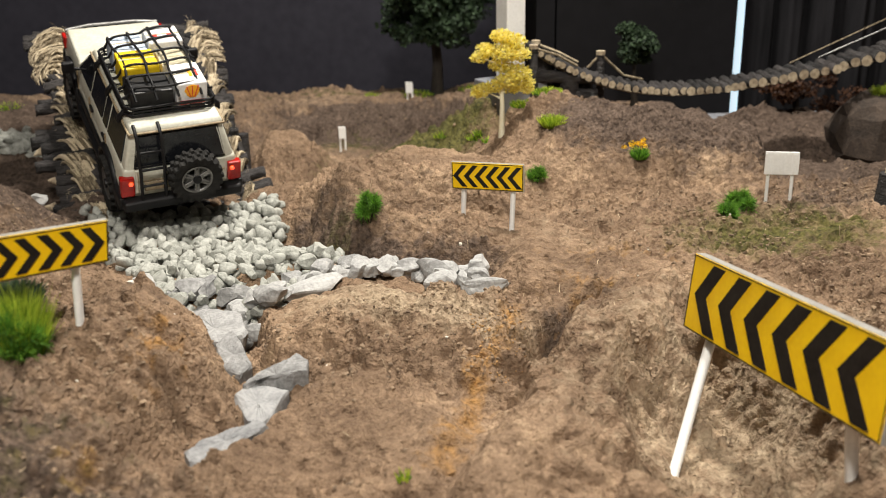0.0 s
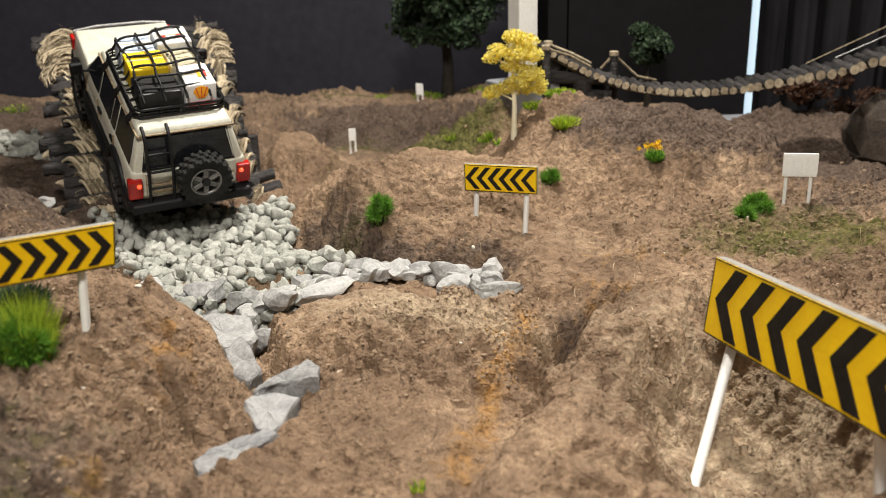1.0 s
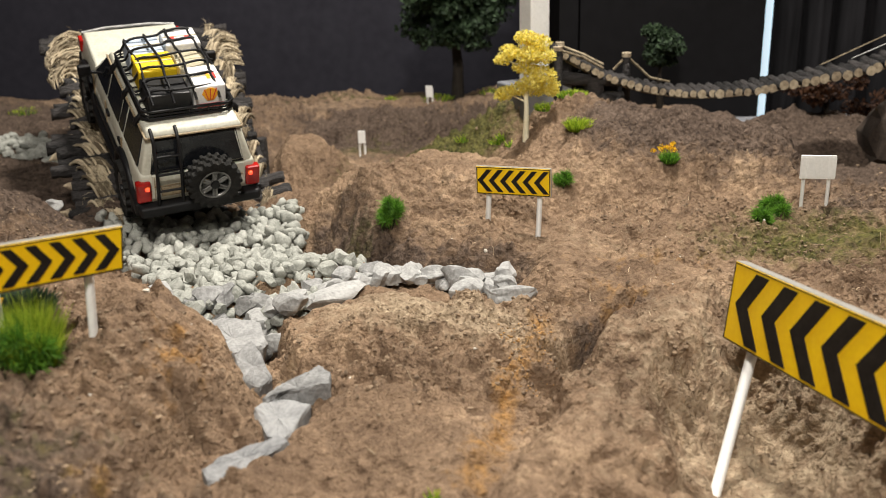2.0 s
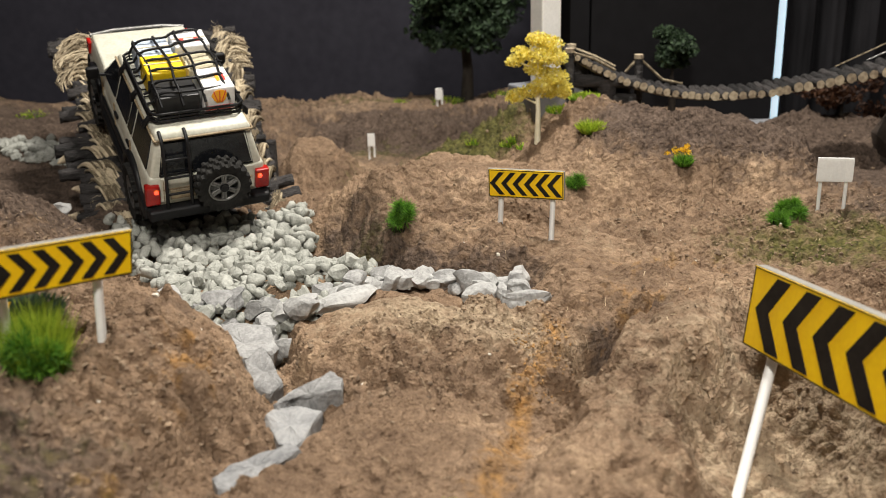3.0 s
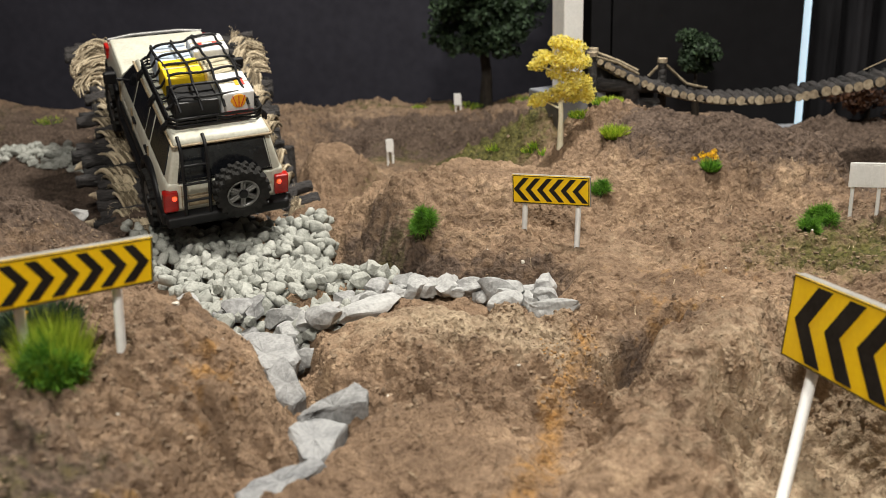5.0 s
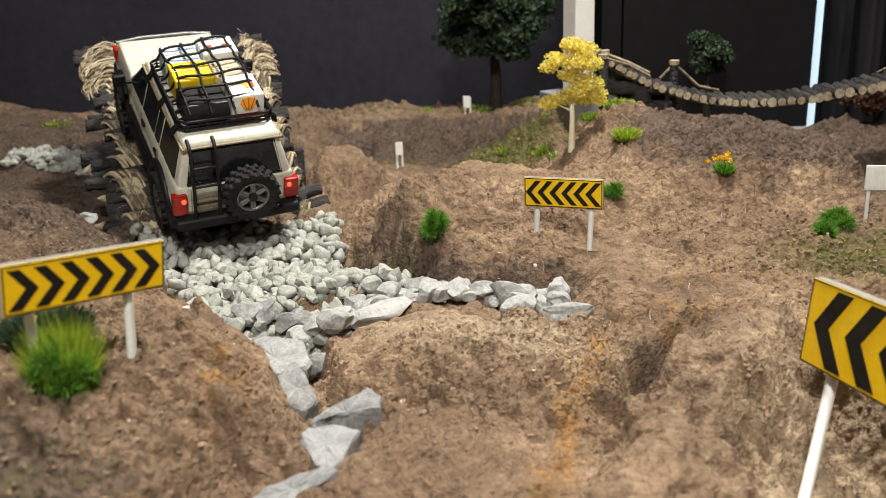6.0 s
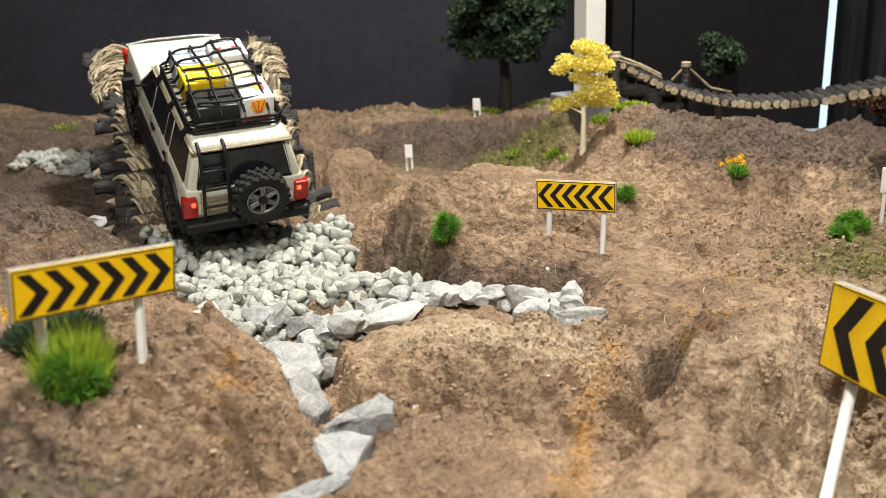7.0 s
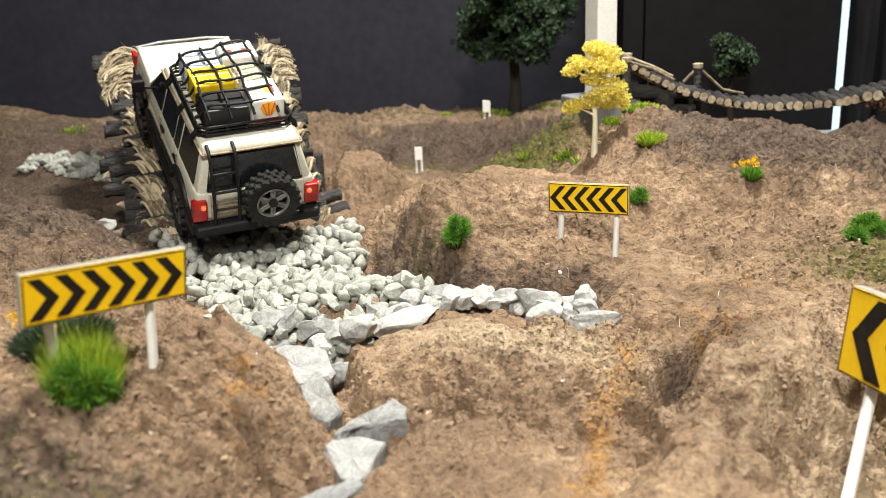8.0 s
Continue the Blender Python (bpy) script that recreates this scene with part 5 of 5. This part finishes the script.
    lad = cpart("ladder", bm, BLACK, car, "black rear ladder")
    for z, y in ((0.74, -2.36), (1.02, -2.37), (1.30, -2.36), (1.56, -2.29)):
        bm = bmesh.new()
        tube_bm(bm, [(ladder_x[0], y, z), (ladder_x[1], y, z)], 0.02, 7)
        cpart("rung", bm, BLACK, lad)
    # spare wheel
    wheel_parts(car, (0.16, -2.44, 1.12), Matrix.Scale(0.90, 4), "spare_wheel")
    # roof rack
    bm = bmesh.new()
    x0, x1, y0, y1 = -0.66, 0.66, -1.86, -0.02
    for z in (1.93, 1.985, 2.045):
        ring = [(x0 + 0.08, y0, z), (x1 - 0.08, y0, z), (x1, y0 + 0.08, z), (x1, y1 - 0.08, z), (x1 - 0.08, y1, z), (x0 + 0.08, y1, z), (x0, y1 - 0.08, z), (x0, y0 + 0.08, z)]
        tube_bm(bm, ring + ring[:1], 0.022 if z != 1.985 else 0.014, 6)
    for k in range(9):
        y = y0 + 0.1 + k * (y1 - y0 - 0.2) / 8
        tube_bm(bm, [(x0, y, 1.93), (x1, y, 1.93)], 0.015, 5)
        for sx in (x0, x1):
            tube_bm(bm, [(sx, y, 1.93), (sx, y, 2.045)], 0.014, 5)
    for k in range(5):
        x = x0 + 0.1 + k * (x1 - x0 - 0.2) / 4
        for y in (y0, y1):
            tube_bm(bm, [(x, y, 1.93), (x, y, 2.045)], 0.014, 5)
    rack = cpart("roof_rack", bm, BLACK, car, "black tubular roof rack")
    for sx in (-1, 1):
        for y in (-1.70, -0.95, -0.18):
            bm = bmesh.new()
            tube_bm(bm, [(sx * 0.60, y, 1.93), (sx * 0.67, y, 1.92), (sx * 0.73, y, 1.86), (sx * 0.74, y, 1.77)], 0.042, 6)
            cpart("rack_clamp", bm, BLACK, rack)
    return car


build_car()


# ---- cargo on the roof rack ----
def cargo(name, x0, x1, y0, y1, z1, mat, label, category="box", extra=None):
    """A box standing on the rack, in the car's full-size metres."""
    cx, cy = (x0 + x1) / 2, (y0 + y1) / 2
    t = thing(name, CAR @ Matrix.Translation(Vector((cx, cy, 1.947)) * S), label, category, "roof cargo")
    bm = bmesh.new()
    box_bm(bm, x0 - cx, x1 - cx, y0 - cy, y1 - cy, 0, z1 - 1.947, 0.025, 2)
    cpart("carton", bm, mat, t)
    bm = bmesh.new()
    box_bm(bm, x0 - cx + 0.01, x1 - cx - 0.01, -0.012, 0.012, z1 - 1.947, z1 - 1.947 + 0.008)
    cpart("lid_seam", bm, BLACK if mat is CARTON_K else CARTON_B, t)
    return t, cx, cy


def fan_bm(bm, cx, cz, r, y):
    """A plain fan-shaped emblem facing backwards."""
    pts = [(cx + r * math.cos(a) * (1.0 if math.sin(a) > 0 else 0.8), y, cz + r * 0.92 * math.sin(a)) for a in np.linspace(-0.5, math.pi + 0.5, 15)] + [(cx - r * 0.35, y, cz - r * 0.8), (cx + r * 0.35, y, cz - r * 0.8)]
    return plate_bm(bm, pts, (0, -1, 0), 0.006)


cargo("jerry_box", -0.54, -0.02, -0.62, -0.12, 2.29, CARTON_BLUE, "pale blue and white carton tied on a roof rack")
t, cx, cy = cargo("carton_box", 0.01, 0.54, -0.60, -0.10, 2.37, CARTON_W, "white carton with red marks under a cargo net")
for k in (-0.12, 0.10):
    bm = bmesh.new()
    plate_bm(bm, [(k - 0.035, -0.12, 0.427), (k + 0.035, -0.12, 0.427), (k + 0.03, -0.01, 0.427), (k - 0.03, -0.01, 0.427)], (0, 0, 1), 0.006)
    cpart("red_mark", bm, PRINT_RED, t)
cargo("yellow_box", -0.54, 0.02, -1.20, -0.66, 2.32, CARTON_Y, "glossy yellow box under a black cargo net")
cargo("beige_box", 0.06, 0.54, -1.16, -0.64, 2.28, CARTON_B, "beige carton lashed on a roof rack")
cargo("black_case", -0.56, 0.06, -1.78, -1.24, 2.25, CARTON_K, "black equipment case on a roof rack", "case")
t, cx, cy = cargo("carton_box", 0.10, 0.56, -1.80, -1.20, 2.32, CARTON_W, "white carton with a round orange emblem")
bm = bmesh.new()
fan_bm(bm, 0.0, 0.235, 0.120, -0.302)
em = cpart("emblem", bm, PRINT_ORANGE, t, "plain orange fan-shaped emblem")
bm = bmesh.new()
for k in (-0.07, 0.0, 0.07):
    plate_bm(bm, [(k * 0.4 - 0.006, -0.31, 0.15), (k * 0.4 + 0.006, -0.31, 0.15), (k * 1.25 + 0.007, -0.31, 0.33), (k * 1.25 - 0.007, -0.31, 0.33)], (0, -1, 0), 0.004)
cpart("emblem_rib", bm, PRINT_RED, em)
bm = bmesh.new()
plate_bm(bm, [(-0.20, -0.302, 0.03), (0.20, -0.302, 0.03), (0.20, -0.302, 0.09), (-0.20, -0.302, 0.09)], (0, -1, 0), 0.006)
cpart("printed_band", bm, PRINT_RED, t, "dark red printed band")
for k in (0.02, 0.10):
    bm = bmesh.new()
    plate_bm(bm, [(k, -0.10, 0.377), (k + 0.05, -0.10, 0.377), (k + 0.05, 0.12, 0.377), (k, 0.12, 0.377)], (0, 0, 1), 0.006)
    cpart("top_mark", bm, PRINT_ORANGE if k < 0.05 else PRINT_RED, t)


def cargo_net():
    t = thing("cargo_net", CAR, "black elastic cargo net stretched over the boxes", "net")

    def top(x, y):
        k = min(abs(x) / 0.60, 1.0)
        edge = min(max((y + 1.88) / 0.20, 0), 1) * min(max((0.02 - y) / 0.20, 0), 1)
        return 2.12 + (0.268 if y > -0.64 and x > 0 else 0.225) * (1 - k ** 8) * edge + 0.006 * math.sin(9 * x + 7 * y)

    for x in (-0.50, -0.20, 0.12, 0.46):
        bm = bmesh.new()
        tube_bm(bm, [(x + 0.03 * math.sin(5 * y), y, top(x, y) + 0.012) for y in np.linspace(-1.86, -0.02, 24)], 0.021, 5)
        cpart("net_cord", bm, BLACK, t)
    for y in (-1.72, -1.45, -1.12, -0.80, -0.50, -0.20):
        bm = bmesh.new()
        tube_bm(bm, [(x, y + 0.05 * math.sin(4 * x + y), top(x, y) + 0.012) for x in np.linspace(-0.66, 0.66, 20)], 0.021, 5)
        cpart("net_cord", bm, BLACK, t)
        for x in (-0.50, -0.20, 0.12, 0.46):
            bm = bmesh.new()
            bmesh.ops.create_icosphere(bm, subdivisions=1, radius=0.036, matrix=pose(x + 0.03 * math.sin(5 * y), y + 0.05 * math.sin(4 * x + y), top(x, y) + 0.014))
            cpart("knot", bm, BLACK, t)


cargo_net()


# ---- gravel and crumbs, last ----
def inside(x, y, poly):
    c = False
    for (ax, ay), (bx, by) in zip(poly, poly[1:] + poly[:1]):
        if (ay > y) != (by > y) and x < (bx - ax) * (y - ay) / (by - ay) + ax:
            c = not c
    return c


BED = [(-0.398, 0.690), (-0.205, 0.735), (-0.182, 0.660), (-0.150, 0.595), (-0.106, 0.520), (-0.110, 0.475), (-0.146, 0.392), (-0.185, 0.350), (-0.240, 0.420), (-0.300, 0.515), (-0.362, 0.610)]


def gravel_bed():
    rng = np.random.default_rng(2)
    bed = thing("gravel_bed", pose(0, 0, 0), "bed of pale rounded gravel between soil banks", "gravel")
    kinds = []
    for _ in range(14):
        v = angular(rng, ICO2[0], 14, (0.50, 0.84)) * (0.007, 0.007 * rng.uniform(0.75, 1.0), 0.007)
        me = mesh_np("stone", v, ICO2[1], GRAVEL, smooth=len(kinds) % 2 > 0)
        kinds.append(me)
    count, rest = 0, []
    pitch = 0.0118
    ys = np.arange(0.38, 0.79, pitch * 0.87)
    spots = []
    for j, y in enumerate(ys):
        for x in np.arange(-0.44, -0.07, pitch):
            px, py = x + (j % 2) * pitch / 2 + rng.normal() * 0.0022, y + rng.normal() * 0.0022
            if inside(px, py, BED):
                spots.append((px, py))
    spots.sort(key=lambda q: q[1])
    for px, py in spots:
        r = rng.choice((0.0056, 0.0066, 0.0076, 0.0092)) * rng.uniform(0.9, 1.1)
        sz = np.array((r * rng.uniform(0.9, 1.25), r * rng.uniform(0.8, 1.05), r * rng.uniform(0.62, 0.85)))
        z = max(float(ground_height(np.array([px]), np.array([py]), False)[0]) + 0.002, ground_z(px, py)) + 0.004 + rng.uniform(0, 0.006)
        m = Matrix.Translation((px, py, z)) @ pose(0, 0, 0, rng.uniform(-50, 50), rng.uniform(-50, 50), rng.uniform(0, 360)) @ Matrix.Diagonal((*(sz / 0.007), 1))
        k = int(rng.integers(14))
        if count < 300:
            part("stone", kinds[k], None, bed, "", m)
            count += 1
        else:
            rest.append((k, m))
    for px, py in spots[::1]:
        r = rng.uniform(0.005, 0.008)
        z = ground_z(px + 0.006, py + 0.004) + 0.0005
        m = Matrix.Translation((px + 0.006, py + 0.004, z)) @ pose(0, 0, 0, 0, 0, rng.uniform(0, 360)) @ Matrix.Diagonal((r / 0.007, r / 0.007, r * 0.8 / 0.007, 1))
        rest.append((int(rng.integers(14)), m))
    v, f = [], []
    for k, m in rest:
        co = np.array([p.co[:] for p in kinds[k].vertices])
        mm = np.array(m)
        i = len(v)
        v += list(co @ mm[:3, :3].T + mm[:3, 3])
        f += [tuple(i + a for a in q) for q in ICO2[1]]
    tagged(part("gravel_rest", mesh_np("gravel_rest", v, f, GRAVEL, smooth=True), None, bed), kind="stuff")


gravel_bed()


def scatter(name, region, count, lo, hi, mat, label, seed, sink=0.25):
    """Loose grains over the soil, one joined mesh."""
    rng = np.random.default_rng(seed)
    v, f = [], []
    x0, x1, y0, y1 = region
    xs, ys = rng.uniform(x0, x1, count * 3), rng.uniform(y0, y1, count * 3)
    clump = fbm(xs + 7, ys - 2, 10, 4, 0.6) + fbm(xs, ys, 45, 2) * 0.7 + rng.normal(0, 0.10, len(xs))
    keep = np.argsort(-clump)[:count] if sink < 0.3 and count > 1000 else np.arange(count)
    xs, ys = xs[keep], ys[keep]
    zs = ground_height(xs, ys)
    for x, y, z in zip(xs, ys, zs):
        r = lo + (hi - lo) * rng.uniform(0, 1) ** 3
        co = ICO1[0] * (r * rng.uniform(0.7, 1.3), r * rng.uniform(0.7, 1.3), r * rng.uniform(0.5, 0.9)) * rng.uniform(0.65, 1.3, (len(ICO1[0]), 1))
        i = len(v)
        v += list(co + (x, y, z + r * sink))
        f += [tuple(i + a for a in q) for q in ICO1[1]]
    return tagged(new(name, mesh_np(name, v, f, mat)), label, "soil", kind="stuff")


CRUMB = material("soil_crumb", (0.115, 0.078, 0.051), (0.31, 0.223, 0.146), 150, 0.95, 0.5, vary=0.25)
scatter("soil_crumbs", (-0.45, 0.45, 0.08, 0.66), 13000, 0.0005, 0.0021, CRUMB, "loose brown crumbs of soil over the humps", 31, 0.12)
SANDY = material("orange_sand", (0.17, 0.092, 0.034), (0.44, 0.25, 0.095), 200, 0.95, 0.2, vary=0.4)
scatter("sand_grains", (-0.002, 0.038, 0.272, 0.356), 360, 0.0005, 0.0014, SANDY, "coarse orange sand washed into a groove", 37)
scatter("far_crumbs", (-0.75, 0.55, 0.80, 1.30), 1600, 0.0008, 0.0024, CRUMB, "loose brown soil crumbs in the valley", 32)
PALE = material("pale_pebble", (0.40, 0.37, 0.31), (0.70, 0.66, 0.58), 150, 0.9, 0.4, vary=0.3)
scatter("pale_pebbles", (-0.40, 0.30, 0.10, 0.62), 34, 0.0010, 0.0030, PALE, "a few pale pebbles lying on the soil", 33)
scatter("far_gravel", (-0.72, -0.585, 1.08, 1.125), 560, 0.003, 0.008, GRAVEL, "patch of pale gravel in the far valley", 34, 0.5)


def fibres(name, region, count, lo, hi, mat, label, seed):
    """Dry root fibres lying on the soil, one joined mesh of thin bent strips."""
    rng = np.random.default_rng(seed)
    x0, x1, y0, y1 = region
    n = 4
    px, py = rng.uniform(x0, x1, count), rng.uniform(y0, y1, count)
    a, length = rng.uniform(0, 6.283, count), rng.uniform(lo, hi, count)
    bend = rng.normal(0, 0.7, count)
    cols = []
    for k in range(n):
        cols.append((px.copy(), py.copy()))
        px = px + np.cos(a + bend * k / n) * length / n
        py = py + np.sin(a + bend * k / n) * length / n
    v, f = [], []
    lifts = rng.uniform(0.0002, 0.0014, count)
    zs = [ground_height(cx, cy) for cx, cy in cols]
    w = 0.00032
    sx, sy = -np.sin(a) * w, np.cos(a) * w
    for i in range(count):
        b = len(v)
        for k in range(n):
            z = zs[k][i] + lifts[i] * (1.0 if 0 < k < n - 1 else 0.3)
            v += [(cols[k][0][i] - sx[i], cols[k][1][i] - sy[i], z), (cols[k][0][i] + sx[i], cols[k][1][i] + sy[i], z + 0.0003)]
        f += [(b + 2 * k, b + 2 * k + 1, b + 2 * k + 3, b + 2 * k + 2) for k in range(n - 1)]
    return tagged(new(name, mesh_np(name, v, f, mat)), label, "fibres", kind="stuff")


STRAW = material("dry_fibre", (0.18, 0.125, 0.075), (0.46, 0.36, 0.24), 200, 0.95, 0.0, vary=0.6)
fibres("root_fibres", (-0.42, 0.42, 0.08, 0.72), 420, 0.003, 0.009, STRAW, "fine pale root fibres strewn over the soil", 41)
